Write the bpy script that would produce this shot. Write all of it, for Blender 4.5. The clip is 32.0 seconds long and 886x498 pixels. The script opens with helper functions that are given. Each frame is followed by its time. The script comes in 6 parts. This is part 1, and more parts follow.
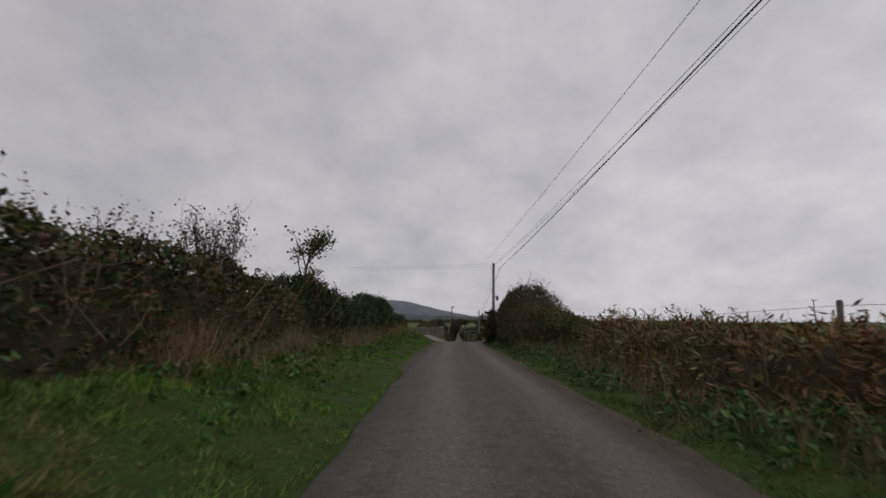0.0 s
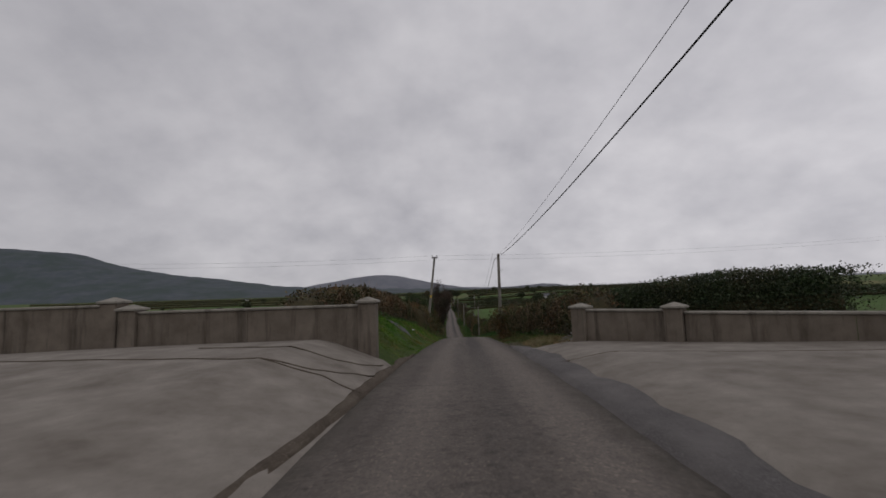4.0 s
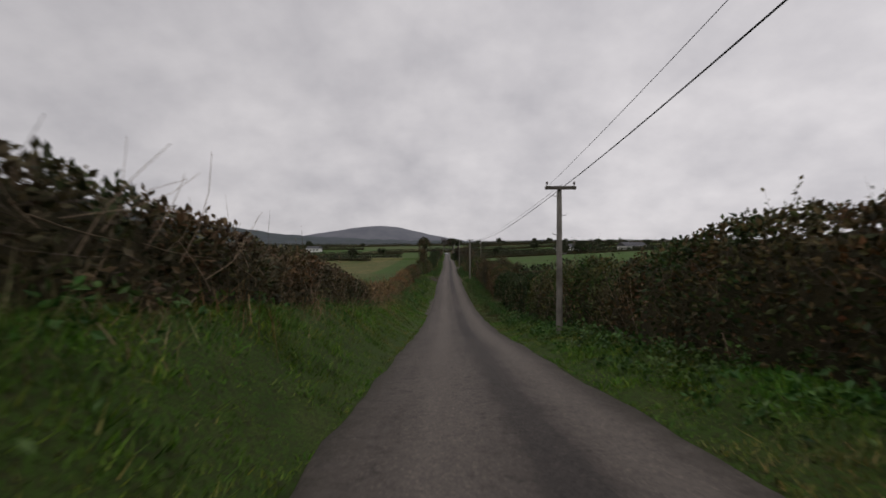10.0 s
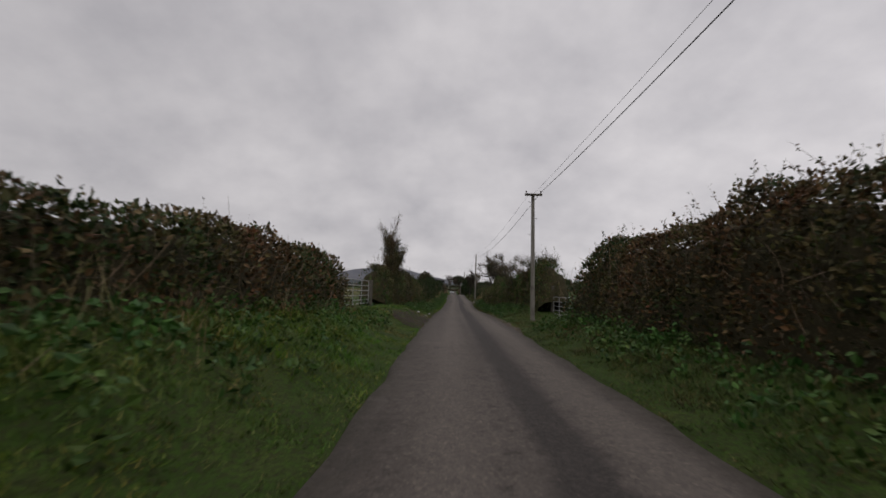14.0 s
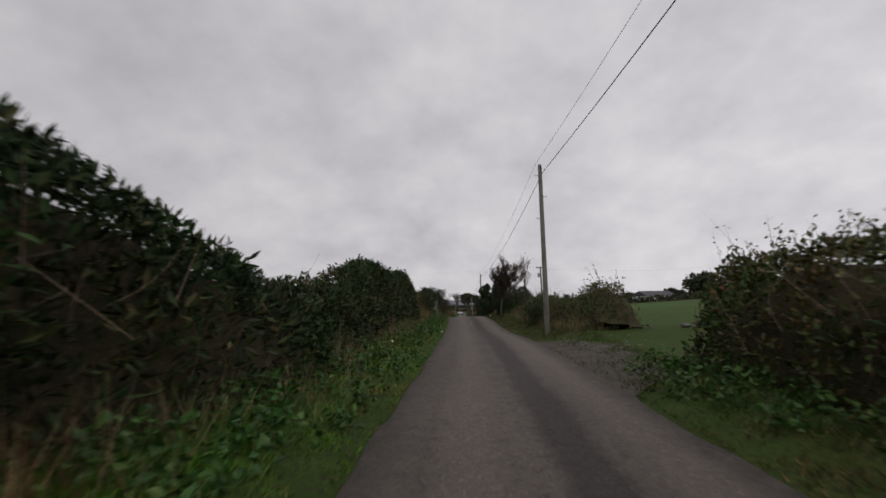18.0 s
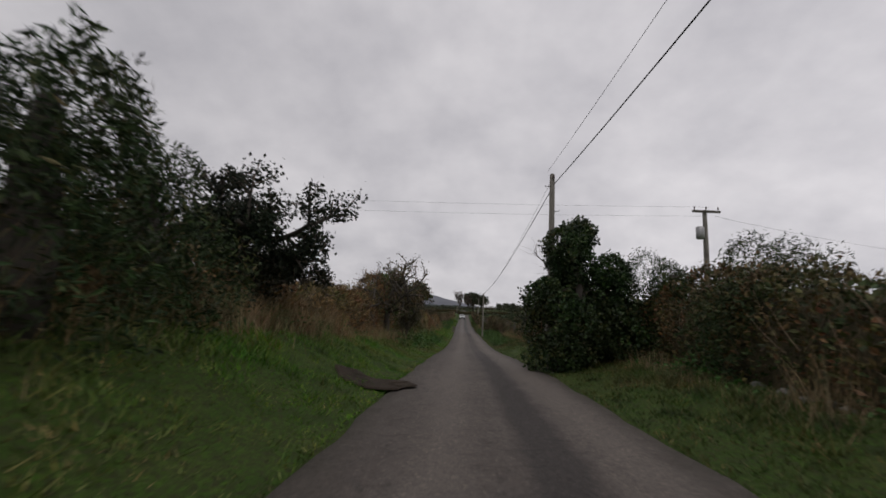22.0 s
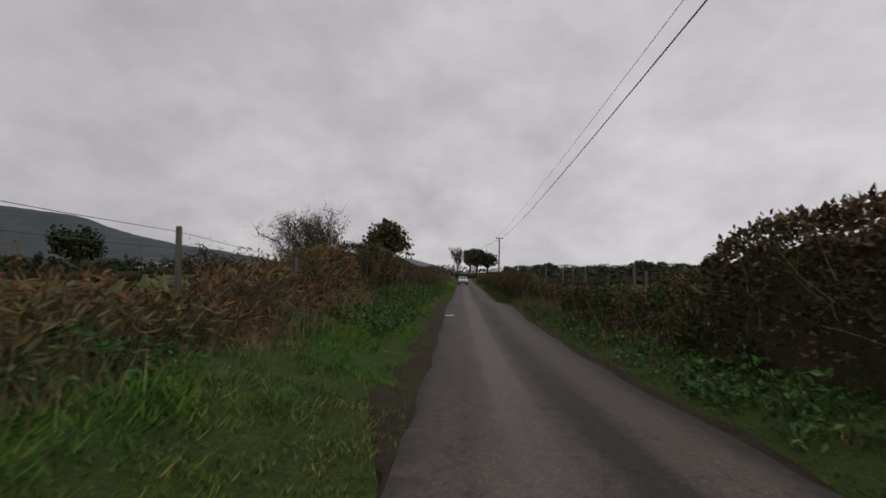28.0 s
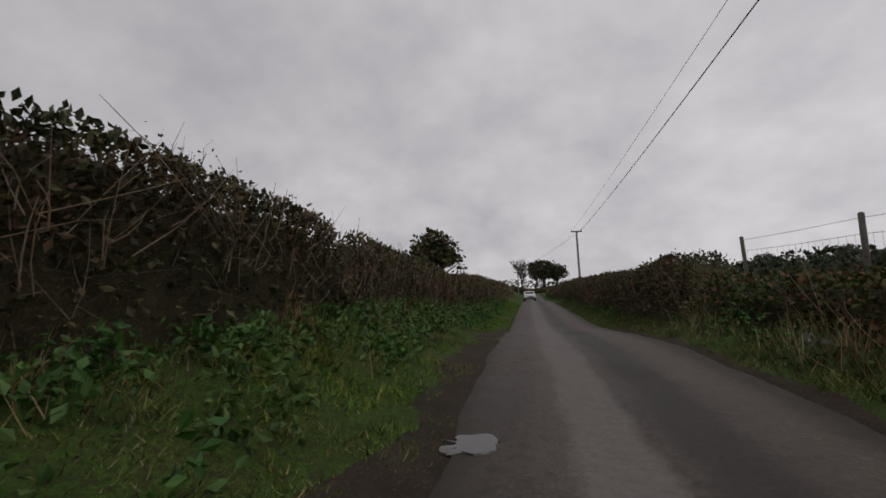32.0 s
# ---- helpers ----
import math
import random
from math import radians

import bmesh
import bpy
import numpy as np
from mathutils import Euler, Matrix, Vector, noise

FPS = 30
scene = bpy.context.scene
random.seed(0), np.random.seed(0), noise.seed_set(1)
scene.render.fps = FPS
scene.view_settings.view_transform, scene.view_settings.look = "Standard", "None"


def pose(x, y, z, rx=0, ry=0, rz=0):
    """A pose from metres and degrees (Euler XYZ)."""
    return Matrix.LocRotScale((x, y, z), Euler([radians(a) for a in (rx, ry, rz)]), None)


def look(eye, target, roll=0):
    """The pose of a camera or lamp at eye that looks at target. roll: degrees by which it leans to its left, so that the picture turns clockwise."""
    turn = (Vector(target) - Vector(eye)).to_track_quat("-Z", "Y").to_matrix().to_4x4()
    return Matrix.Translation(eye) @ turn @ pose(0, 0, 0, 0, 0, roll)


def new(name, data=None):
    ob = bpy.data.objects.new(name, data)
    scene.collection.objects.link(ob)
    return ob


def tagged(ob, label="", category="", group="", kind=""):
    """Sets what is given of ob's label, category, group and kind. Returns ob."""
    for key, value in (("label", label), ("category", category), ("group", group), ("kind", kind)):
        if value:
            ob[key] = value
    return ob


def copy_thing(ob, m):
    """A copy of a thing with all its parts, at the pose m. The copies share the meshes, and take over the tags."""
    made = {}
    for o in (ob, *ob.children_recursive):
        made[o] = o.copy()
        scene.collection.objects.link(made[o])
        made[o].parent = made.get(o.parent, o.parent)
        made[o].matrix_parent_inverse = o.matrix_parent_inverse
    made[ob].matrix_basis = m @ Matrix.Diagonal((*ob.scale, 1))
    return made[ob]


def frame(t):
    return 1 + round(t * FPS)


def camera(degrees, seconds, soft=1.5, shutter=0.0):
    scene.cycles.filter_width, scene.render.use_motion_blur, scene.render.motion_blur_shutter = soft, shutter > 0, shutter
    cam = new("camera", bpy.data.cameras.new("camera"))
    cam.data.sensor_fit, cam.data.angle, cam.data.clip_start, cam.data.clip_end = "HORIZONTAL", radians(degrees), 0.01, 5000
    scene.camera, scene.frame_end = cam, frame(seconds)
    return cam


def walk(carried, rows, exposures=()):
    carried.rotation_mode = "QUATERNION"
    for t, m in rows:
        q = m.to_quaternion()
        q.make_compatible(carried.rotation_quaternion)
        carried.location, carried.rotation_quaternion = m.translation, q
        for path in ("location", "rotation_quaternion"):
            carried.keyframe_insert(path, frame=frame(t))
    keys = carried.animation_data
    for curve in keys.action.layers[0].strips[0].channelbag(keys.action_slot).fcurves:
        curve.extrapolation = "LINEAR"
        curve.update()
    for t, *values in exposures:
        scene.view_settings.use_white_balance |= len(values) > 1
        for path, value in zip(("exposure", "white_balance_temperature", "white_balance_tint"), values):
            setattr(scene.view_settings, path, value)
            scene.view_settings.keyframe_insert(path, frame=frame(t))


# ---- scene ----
EXPOSURE = 0.0
cam = camera(91.75, 32.0, soft=1.6, shutter=0.12)
# seconds, place in metres, then turn to the right, tilt up and lean in degrees
PATH = [
    (0, -0.598, -0.335, 1.271, -0.74, 9.65, 0.99),
    (0.5, -0.62, 4.664, 1.257, -0.76, 10.21, 1.52),
    (1, -0.683, 9.706, 1.191, -1.7, 9.35, 3.7),
    (1.5, -0.605, 14.899, 1.157, -1.81, 8.57, 0.93),
    (2, -0.424, 20.028, 1.167, -1.07, 8.48, 0.23),
    (2.5, -0.323, 24.669, 1.133, -2.15, 9.46, 0.98),
    (3, -0.105, 29.243, 1.069, -1.6, 8.79, 0.38),
    (3.5, 0.172, 33.705, 0.972, -0.43, 7.4, -0.78),
    (4, 0.474, 38.007, 0.789, 0.74, 6.02, -1.95),
    (4.5, 0.749, 42.102, 0.553, 1.45, 5.34, -2.88),
    (5, 1.018, 46.428, 0.513, 3.25, 5.29, -0.2),
    (5.5, 1.072, 50.173, 0.345, 1.4, 4.74, 0.81),
    (6, 1.217, 53.856, 0.071, 1.04, 4.79, 0.49),
    (6.5, 1.389, 57.584, -0.164, 0.44, 4.3, 0.07),
    (7, 1.484, 61.438, -0.439, 0.98, 3.77, 1.73),
    (7.5, 1.54, 65.057, -0.726, -0.75, 2.46, 0.9),
    (8, 1.796, 68.963, -1.045, -3.34, 2.58, 1.29),
    (8.5, 1.842, 72.396, -1.337, -1.85, 1.62, -0.55),
    (9, 1.963, 75.929, -1.725, -0.41, 0.69, -2.46),
    (9.5, 2.126, 80.816, -2.26, -0.42, 0.17, -1.63),
    (10, 2.282, 86.536, -2.983, 0.43, -0.16, -0.11),
    (10.5, 2.239, 91.973, -3.652, -1.1, 0.23, 1.52),
    (11, 2.219, 97.324, -4.283, -1.24, -0.08, 0.05),
    (11.5, 2.314, 102.921, -5.008, -0.86, -0.34, -0.02),
    (12, 2.334, 108.517, -5.585, -1, 0.85, -1.15),
    (12.5, 2.361, 114.214, -5.921, 0.01, 3.08, -1.26),
    (13, 2.42, 119.779, -6.152, 0.71, 4.25, -0.12),
    (13.5, 2.493, 125.527, -6.305, -0.39, 5.44, 0.76),
    (14, 2.748, 130.81, -6.383, -0.36, 5.62, 1.2),
    (14.5, 2.956, 136.112, -6.409, -0.36, 5.96, 1.44),
    (15, 3.083, 141.482, -6.425, -0.36, 6.31, 1.69),
    (15.5, 3.123, 146.967, -6.41, -0.43, 6.49, 2.44),
    (16, 3.213, 152.707, -6.423, -1.17, 6.37, 2.27),
    (16.5, 3.185, 158.655, -6.504, -1.84, 6.81, 0.73),
    (17, 3.186, 164.729, -6.651, -2.02, 7.2, -1.23),
    (17.5, 3.359, 170.807, -6.711, -1.41, 7.92, -2.01),
    (18, 3.614, 177.013, -6.633, -1.11, 8.49, -1.59),
    (18.5, 3.905, 182.855, -6.544, -1.25, 8.77, -0.15),
    (19, 3.936, 188.297, -6.512, -1.87, 8.73, 1.14),
    (19.5, 3.935, 193.964, -6.381, -1.65, 8.9, -0.23),
    (20, 4.094, 199.666, -6.283, -2.06, 9.07, -0.02),
    (20.5, 4.416, 205.058, -6.1, -1.75, 10.18, -0.8),
    (21, 4.551, 210.381, -6.018, -0.86, 9.94, -1.13),
    (21.3, 4.585, 213.668, -5.91, -0.59, 9.11, 1.19),
    (21.5, 4.595, 215.853, -5.86, -1.14, 9.58, 0.81),
    (22, 4.675, 221.339, -5.921, -2.18, 8.48, 2.78),
    (22.5, 4.597, 226.808, -5.884, -2.51, 7.94, -0.32),
    (23, 4.596, 232.435, -5.955, -2.25, 6.18, -0.72),
    (23.5, 4.809, 238.084, -6.225, -1.85, 5.23, -0.76),
    (24, 4.964, 243.757, -6.509, -2.13, 4.07, -2.03),
    (24.5, 4.965, 249.16, -6.761, -1.45, 5.07, -1.62),
    (25, 5.148, 254.666, -6.971, -1.14, 5.49, -1.35),
    (25.5, 5.288, 259.948, -7.065, -0.93, 6.3, -1.23),
    (26, 5.31, 264.945, -7.1, -0.7, 7.11, -1.1),
    (26.5, 5.227, 269.596, -7.06, -0.64, 7.53, -1.36),
    (27, 4.963, 273.517, -7.164, -1.18, 7.07, 2.87),
    (27.5, 4.935, 277.486, -7.185, -1.86, 5.36, 1.43),
    (28, 4.933, 281.396, -7.226, -1.62, 4.4, 1.54),
    (28.5, 5.103, 284.854, -7.351, -1.39, 4.18, 0.33),
    (29, 5.242, 287.823, -7.428, -1.34, 4.74, 0.46),
    (29.5, 5.396, 289.901, -7.478, -3.51, 4.99, 0.42),
    (30, 5.451, 291.483, -7.464, -3.28, 5.15, 0.92),
    (30.5, 5.391, 292.746, -7.416, -7.06, 5.51, 0.45),
    (31, 5.3, 293.85, -7.44, -5.49, 5.92, 1.47),
    (31.2, 5.348, 294.065, -7.386, -8.73, 6.48, 1.3),
    (31.4, 5.374, 294.282, -7.304, -18.28, 7.6, 1.09),
    (31.5, 5.372, 294.406, -7.427, -19.81, 7.65, 1.9),
    (31.7, 5.355, 294.701, -7.413, -13.89, 7.24, -0.18),
    (31.8, 5.32, 294.864, -7.417, -11.83, 7.08, -0.5),
    (32, 5.2, 295.212, -7.456, -9.93, 7.19, -2.16),
]


def heading(x, y, z, turn, tilt, lean):
    a, b = radians(turn), radians(tilt)
    way = (math.sin(a) * math.cos(b), math.cos(a) * math.cos(b), math.sin(b))
    return look((x, y, z), (x + way[0], y + way[1], z + way[2]), lean)


walk(cam, [(t, heading(*p)) for t, *p in PATH], [(t, EXPOSURE + stops, kelvin, 11) for t, stops, kelvin in ((0, -0.15, 6500), (2, -0.02, 6600), (4.5, -0.18, 6480), (5.5, -0.15, 6500), (7.5, 0.08, 6650), (10, 0.03, 6650), (16, -0.06, 6650), (18, 0.04, 6600), (24, 0.02, 6580), (27, -0.1, 6580), (29, -0.02, 6650), (32, -0.1, 6620))])
# ---- the light: an overcast sky and a wide, weak sun behind the cloud ----
world = bpy.data.worlds.new("overcast_sky")
scene.world = world
world.use_nodes = True
wt = world.node_tree
wt.nodes.clear()


def wnode(kind, **sets):
    n = wt.nodes.new(kind)
    for k, v in sets.items():
        n.inputs[k].default_value = v
    return n


sky = wt.nodes.new("ShaderNodeTexSky")
sky.sky_type = "NISHITA"
sky.sun_disc = False
sky.sun_elevation = radians(45)
sky.sun_rotation = radians(143)
sky_light = wnode("ShaderNodeBackground", Strength=0.05)
wt.links.new(sky.outputs[0], sky_light.inputs["Color"])
coord = wt.nodes.new("ShaderNodeTexCoord")
split = wt.nodes.new("ShaderNodeSeparateXYZ")
wt.links.new(coord.outputs["Generated"], split.inputs[0])
low = wt.nodes.new("ShaderNodeMath")
low.operation = "MAXIMUM"
low.inputs[1].default_value = 0.0
lift = wt.nodes.new("ShaderNodeMath")
lift.operation = "ADD"
lift.inputs[1].default_value = 0.55
wt.links.new(split.outputs["Z"], low.inputs[0])
wt.links.new(low.outputs[0], lift.inputs[0])
flat = []
for axis in ("X", "Y"):
    div = wt.nodes.new("ShaderNodeMath")
    div.operation = "DIVIDE"
    wt.links.new(split.outputs[axis], div.inputs[0])
    wt.links.new(lift.outputs[0], div.inputs[1])
    flat.append(div)
plane = wt.nodes.new("ShaderNodeCombineXYZ")
wt.links.new(flat[0].outputs[0], plane.inputs["X"])
wt.links.new(flat[1].outputs[0], plane.inputs["Y"])
clouds = []
for scale, detail, rough in ((2.2, 4.0, 0.5), (6.0, 5.0, 0.55)):
    n = wnode("ShaderNodeTexNoise", Scale=scale, Detail=detail, Roughness=rough)
    wt.links.new(plane.outputs[0], n.inputs["Vector"])
    clouds.append(n)
both = wt.nodes.new("ShaderNodeMix")
both.data_type = "FLOAT"
both.inputs["Factor"].default_value = 0.42
wt.links.new(clouds[0].outputs["Fac"], both.inputs["A"])
wt.links.new(clouds[1].outputs["Fac"], both.inputs["B"])
tone = wt.nodes.new("ShaderNodeValToRGB")
tone.color_ramp.elements[0].position, tone.color_ramp.elements[0].color = 0.34, (0.370, 0.366, 0.394, 1)
tone.color_ramp.elements[1].position, tone.color_ramp.elements[1].color = 0.66, (0.558, 0.547, 0.568, 1)
wt.links.new(both.outputs["Result"], tone.inputs["Fac"])
cloud_light = wnode("ShaderNodeBackground", Strength=1.22)
# the cloud is thinner on the sun's side of the sky
thin = wt.nodes.new("ShaderNodeMath")
thin.operation = "MULTIPLY_ADD"
thin.inputs[1].default_value, thin.inputs[2].default_value = 0.18, 1.0
wt.links.new(split.outputs["X"], thin.inputs[0])
glow = wt.nodes.new("ShaderNodeVectorMath")
glow.operation = "SCALE"
wt.links.new(tone.outputs["Color"], glow.inputs[0])
wt.links.new(thin.outputs[0], glow.inputs["Scale"])
wt.links.new(glow.outputs[0], cloud_light.inputs["Color"])
cover = wt.nodes.new("ShaderNodeMixShader")
cover.inputs["Fac"].default_value = 0.97
wt.links.new(sky_light.outputs[0], cover.inputs[1])
wt.links.new(cloud_light.outputs[0], cover.inputs[2])
out = wt.nodes.new("ShaderNodeOutputWorld")
wt.links.new(cover.outputs[0], out.inputs["Surface"])

sun = new("sun", bpy.data.lights.new("sun", "SUN"))
sun.data.energy, sun.data.angle, sun.data.color = 0.4, radians(40), (1.0, 0.97, 0.93)
sun.matrix_world = look((0, 0, 60), (0, 36, 10))

# ---- materials ----


class Nodes:
    """A principled material with a few node shorthands."""

    def __init__(self, name, rough=0.9, metal=0.0, spec=0.3):
        self.mat = bpy.data.materials.new(name)
        self.mat.use_nodes = True
        self.t = self.mat.node_tree
        self.b = self.t.nodes["Principled BSDF"]
        self.b.inputs["Roughness"].default_value = rough
        self.b.inputs["Metallic"].default_value = metal
        self.b.inputs["Specular IOR Level"].default_value = spec
        self.pos = self.t.nodes.new("ShaderNodeNewGeometry")

    def link(self, a, b):
        self.t.links.new(a, b)

    def noise(self, scale, detail=4.0, rough=0.6, stretch=None, local=False):
        n = self.t.nodes.new("ShaderNodeTexNoise")
        n.inputs["Scale"].default_value, n.inputs["Detail"].default_value = scale, detail
        n.inputs["Roughness"].default_value = rough
        src = self.pos.outputs["Position"]
        if local:
            src = self.t.nodes.new("ShaderNodeTexCoord").outputs["Object"]
        if stretch:
            m = self.t.nodes.new("ShaderNodeMapping")
            m.inputs["Scale"].default_value = stretch
            self.link(src, m.inputs["Vector"])
            src = m.outputs[0]
        self.link(src, n.inputs["Vector"])
        return n.outputs["Fac"]

    def ramp(self, fac, stops):
        r = self.t.nodes.new("ShaderNodeValToRGB")
        e = r.color_ramp.elements
        while len(e) < len(stops):
            e.new(0.5)
        for el, (p, c) in zip(e, stops):
            el.position, el.color = p, (*c, 1)
        self.link(fac, r.inputs["Fac"])
        return r.outputs["Color"]

    def mix(self, fac, a, b, mode="MIX"):
        m = self.t.nodes.new("ShaderNodeMix")
        m.data_type, m.blend_type = "RGBA", mode
        for sock, v in (("Factor", fac), ("A", a), ("B", b)):
            i = [s for s in m.inputs if s.name == sock and (sock == "Factor" and s.type == "VALUE" or sock != "Factor" and s.type == "RGBA")][0]
            if isinstance(v, tuple):
                i.default_value = (*v, 1)
            elif isinstance(v, (int, float)):
                i.default_value = v
            else:
                self.link(v, i)
        return [s for s in m.outputs if s.type == "RGBA"][0]

    def math(self, op, a, b=0.0):
        m = self.t.nodes.new("ShaderNodeMath")
        m.operation = op
        for i, v in enumerate((a, b)):
            if isinstance(v, (int, float)):
                m.inputs[i].default_value = v
            else:
                self.link(v, m.inputs[i])
        return m.outputs[0]

    def window(self, fac, lo, hi):
        m = self.t.nodes.new("ShaderNodeMapRange")
        m.inputs["From Min"].default_value, m.inputs["From Max"].default_value = lo, hi
        self.link(fac, m.inputs["Value"])
        return m.outputs[0]

    def island(self):
        return self.pos.outputs["Random Per Island"]

    def colour(self, c):
        if isinstance(c, tuple):
            self.b.inputs["Base Color"].default_value = (*c, 1)
        else:
            self.link(c, self.b.inputs["Base Color"])
        return self

    def bump(self, fac, strength=0.4, distance=0.02):
        n = self.t.nodes.new("ShaderNodeBump")
        n.inputs["Strength"].default_value, n.inputs["Distance"].default_value = strength, distance
        self.link(fac, n.inputs["Height"])
        self.link(n.outputs[0], self.b.inputs["Normal"])
        return self

    def see_through(self, weight):
        self.b.inputs["Transmission Weight"].default_value = weight
        return self


def leafy(name, stops, rough=0.6, spec=0.25, patch=None, patch_scale=0.35, gain=1.0):
    """Leaves, each with a shade of its own, and large patches of another tint."""
    n = Nodes(name, rough, 0.0, spec)
    stops, patch = ([(p, tuple(v * gain for v in c)) for p, c in q or ()] for q in (stops, patch))
    c = n.ramp(n.island(), stops)
    if patch:
        f = n.window(n.noise(patch_scale, 3.0), 0.44, 0.62)
        c = n.mix(f, c, n.ramp(n.island(), patch))
    c = n.mix(1.0, c, n.ramp(n.noise(2.6, 3.0, 0.6), [(0.3, (0.36, 0.36, 0.36)), (0.5, (0.95, 0.95, 0.95)), (0.7, (1.2, 1.18, 1.0))]), "MULTIPLY")
    c = n.mix(1.0, c, n.ramp(n.noise(0.8, 2.0, 0.5), [(0.35, (0.8, 1.06, 0.8)), (0.5, (1.0, 1.0, 1.0)), (0.65, (1.18, 0.95, 0.85))]), "MULTIPLY")
    return n.colour(c).mat


def asphalt():
    n = Nodes("worn_asphalt", 0.85, 0.0, 0.35)
    grain = n.noise(95.0, 3.0, 0.7)
    blotch = n.noise(0.55, 5.0, 0.65)
    streak = n.noise(0.9, 4.0, 0.6, stretch=(2.2, 0.12, 1.0))
    c = n.ramp(blotch, [(0.3, (0.068, 0.057, 0.050)), (0.7, (0.108, 0.092, 0.081))])
    c = n.mix(n.window(streak, 0.35, 0.75), c, (0.128, 0.110, 0.098))
    c = n.mix(n.window(n.noise(7.0, 4.0, 0.7), 0.5, 0.7), c, (0.052, 0.045, 0.041))
    # across the lane: a dark gritty strip between paler wheel tracks, soil along the edges
    uv = n.t.nodes.new("ShaderNodeUVMap")
    uv.uv_map = "lane"
    sep = n.t.nodes.new("ShaderNodeSeparateXYZ")
    n.link(uv.outputs[0], sep.inputs[0])
    wob = n.math("MULTIPLY", n.math("SUBTRACT", n.noise(1.7, 5.0, 0.65), 0.5), 0.32)
    u = n.math("ADD", sep.outputs["X"], wob)
    track = n.math("ABSOLUTE", n.math("SUBTRACT", n.math("ABSOLUTE", n.math("SUBTRACT", u, 0.2)), 0.82))
    c = n.mix(n.math("MULTIPLY", n.math("SUBTRACT", 1.0, n.window(track, 0.12, 0.42)), 0.5), c, (0.165, 0.143, 0.127))
    d = n.math("ABSOLUTE", n.math("SUBTRACT", u, 0.30))
    strip = n.math("SUBTRACT", 1.0, n.window(d, 0.16, 0.33))
    strip = n.math("MULTIPLY", strip, n.math("ADD", 0.5, n.math("MULTIPLY", 0.5, n.window(n.noise(0.045, 2.0), 0.34, 0.5))))
    strip = n.math("MULTIPLY", strip, n.math("ADD", 0.25, n.math("MULTIPLY", 0.75, n.window(sep.outputs["Y"], 44.0, 62.0))))
    c = n.mix(n.math("MULTIPLY", strip, 0.9), c, n.ramp(n.noise(22.0, 4.0, 0.75), [(0.34, (0.028, 0.024, 0.022)), (0.56, (0.046, 0.040, 0.037)), (0.74, (0.082, 0.073, 0.068))]))
    # single chippings
    chip = n.t.nodes.new("ShaderNodeTexVoronoi")
    chip.inputs["Scale"].default_value = 46.0
    n.link(n.pos.outputs["Position"], chip.inputs["Vector"])
    shade = n.t.nodes.new("ShaderNodeSeparateColor")
    n.link(chip.outputs["Color"], shade.inputs[0])
    c = n.mix(1.0, c, n.ramp(shade.outputs[0], [(0.0, (0.72, 0.71, 0.70)), (0.5, (0.97, 0.95, 0.93)), (0.88, (1.08, 1.05, 1.02)), (1.0, (1.5, 1.44, 1.36))]), "MULTIPLY")
    rim = n.window(n.math("ABSOLUTE", u), 1.22, 1.6)
    c = n.mix(n.math("MULTIPLY", rim, n.window(n.noise(3.0, 5.0, 0.7), 0.3, 0.55)), c, n.ramp(n.noise(26.0, 4.0, 0.7), [(0.35, (0.034, 0.028, 0.022)), (0.7, (0.085, 0.073, 0.058))]))
    # wet and muddy near the bend, with one dry pale track
    dry = n.math("SUBTRACT", 1.0, n.window(n.math("ABSOLUTE", n.math("ADD", u, 0.42)), 0.20, 0.32))
    wet = n.math("MULTIPLY", n.window(sep.outputs["Y"], 283.0, 290.0), n.window(n.noise(0.5, 4.0, 0.6), 0.3, 0.5))
    wet = n.math("MULTIPLY", wet, n.math("SUBTRACT", 1.0, n.math("MULTIPLY", dry, 0.9)))
    c = n.mix(wet, c, n.mix(1.0, c, (0.58, 0.53, 0.49), "MULTIPLY"))
    c = n.mix(n.math("MULTIPLY", n.math("MULTIPLY", dry, n.window(sep.outputs["Y"], 283.0, 290.0)), 0.75), c, n.ramp(n.noise(14.0, 5.0, 0.7), [(0.3, (0.12, 0.107, 0.098)), (0.7, (0.185, 0.168, 0.155))]))
    n.link(n.math("SUBTRACT", 0.85, n.math("MULTIPLY", wet, 0.22)), n.b.inputs["Roughness"])
    # tarred hairline cracks
    crack = n.t.nodes.new("ShaderNodeTexVoronoi")
    crack.feature = "DISTANCE_TO_EDGE"
    crack.inputs["Scale"].default_value = 0.55
    bent = n.t.nodes.new("ShaderNodeVectorMath")
    bent.operation = "ADD"
    wig = n.t.nodes.new("ShaderNodeTexNoise")
    wig.inputs["Scale"].default_value, wig.inputs["Detail"].default_value = 2.6, 5.0
    n.link(n.pos.outputs["Position"], wig.inputs["Vector"])
    n.link(n.pos.outputs["Position"], bent.inputs[0])
    n.link(wig.outputs["Color"], bent.inputs[1])
    n.link(bent.outputs[0], crack.inputs["Vector"])
    thin = n.math("SUBTRACT", 1.0, n.window(crack.outputs["Distance"], 0.0, 0.006))
    thin = n.math("MULTIPLY", thin, n.window(n.noise(0.21, 3.0), 0.5, 0.6))
    c = n.mix(n.math("MULTIPLY", thin, 0.8), c, (0.02, 0.018, 0.017))
    n.colour(c)
    return n.bump(n.math("ADD", grain, n.math("MULTIPLY", shade.outputs[1], 0.5)), 0.6, 0.014).mat


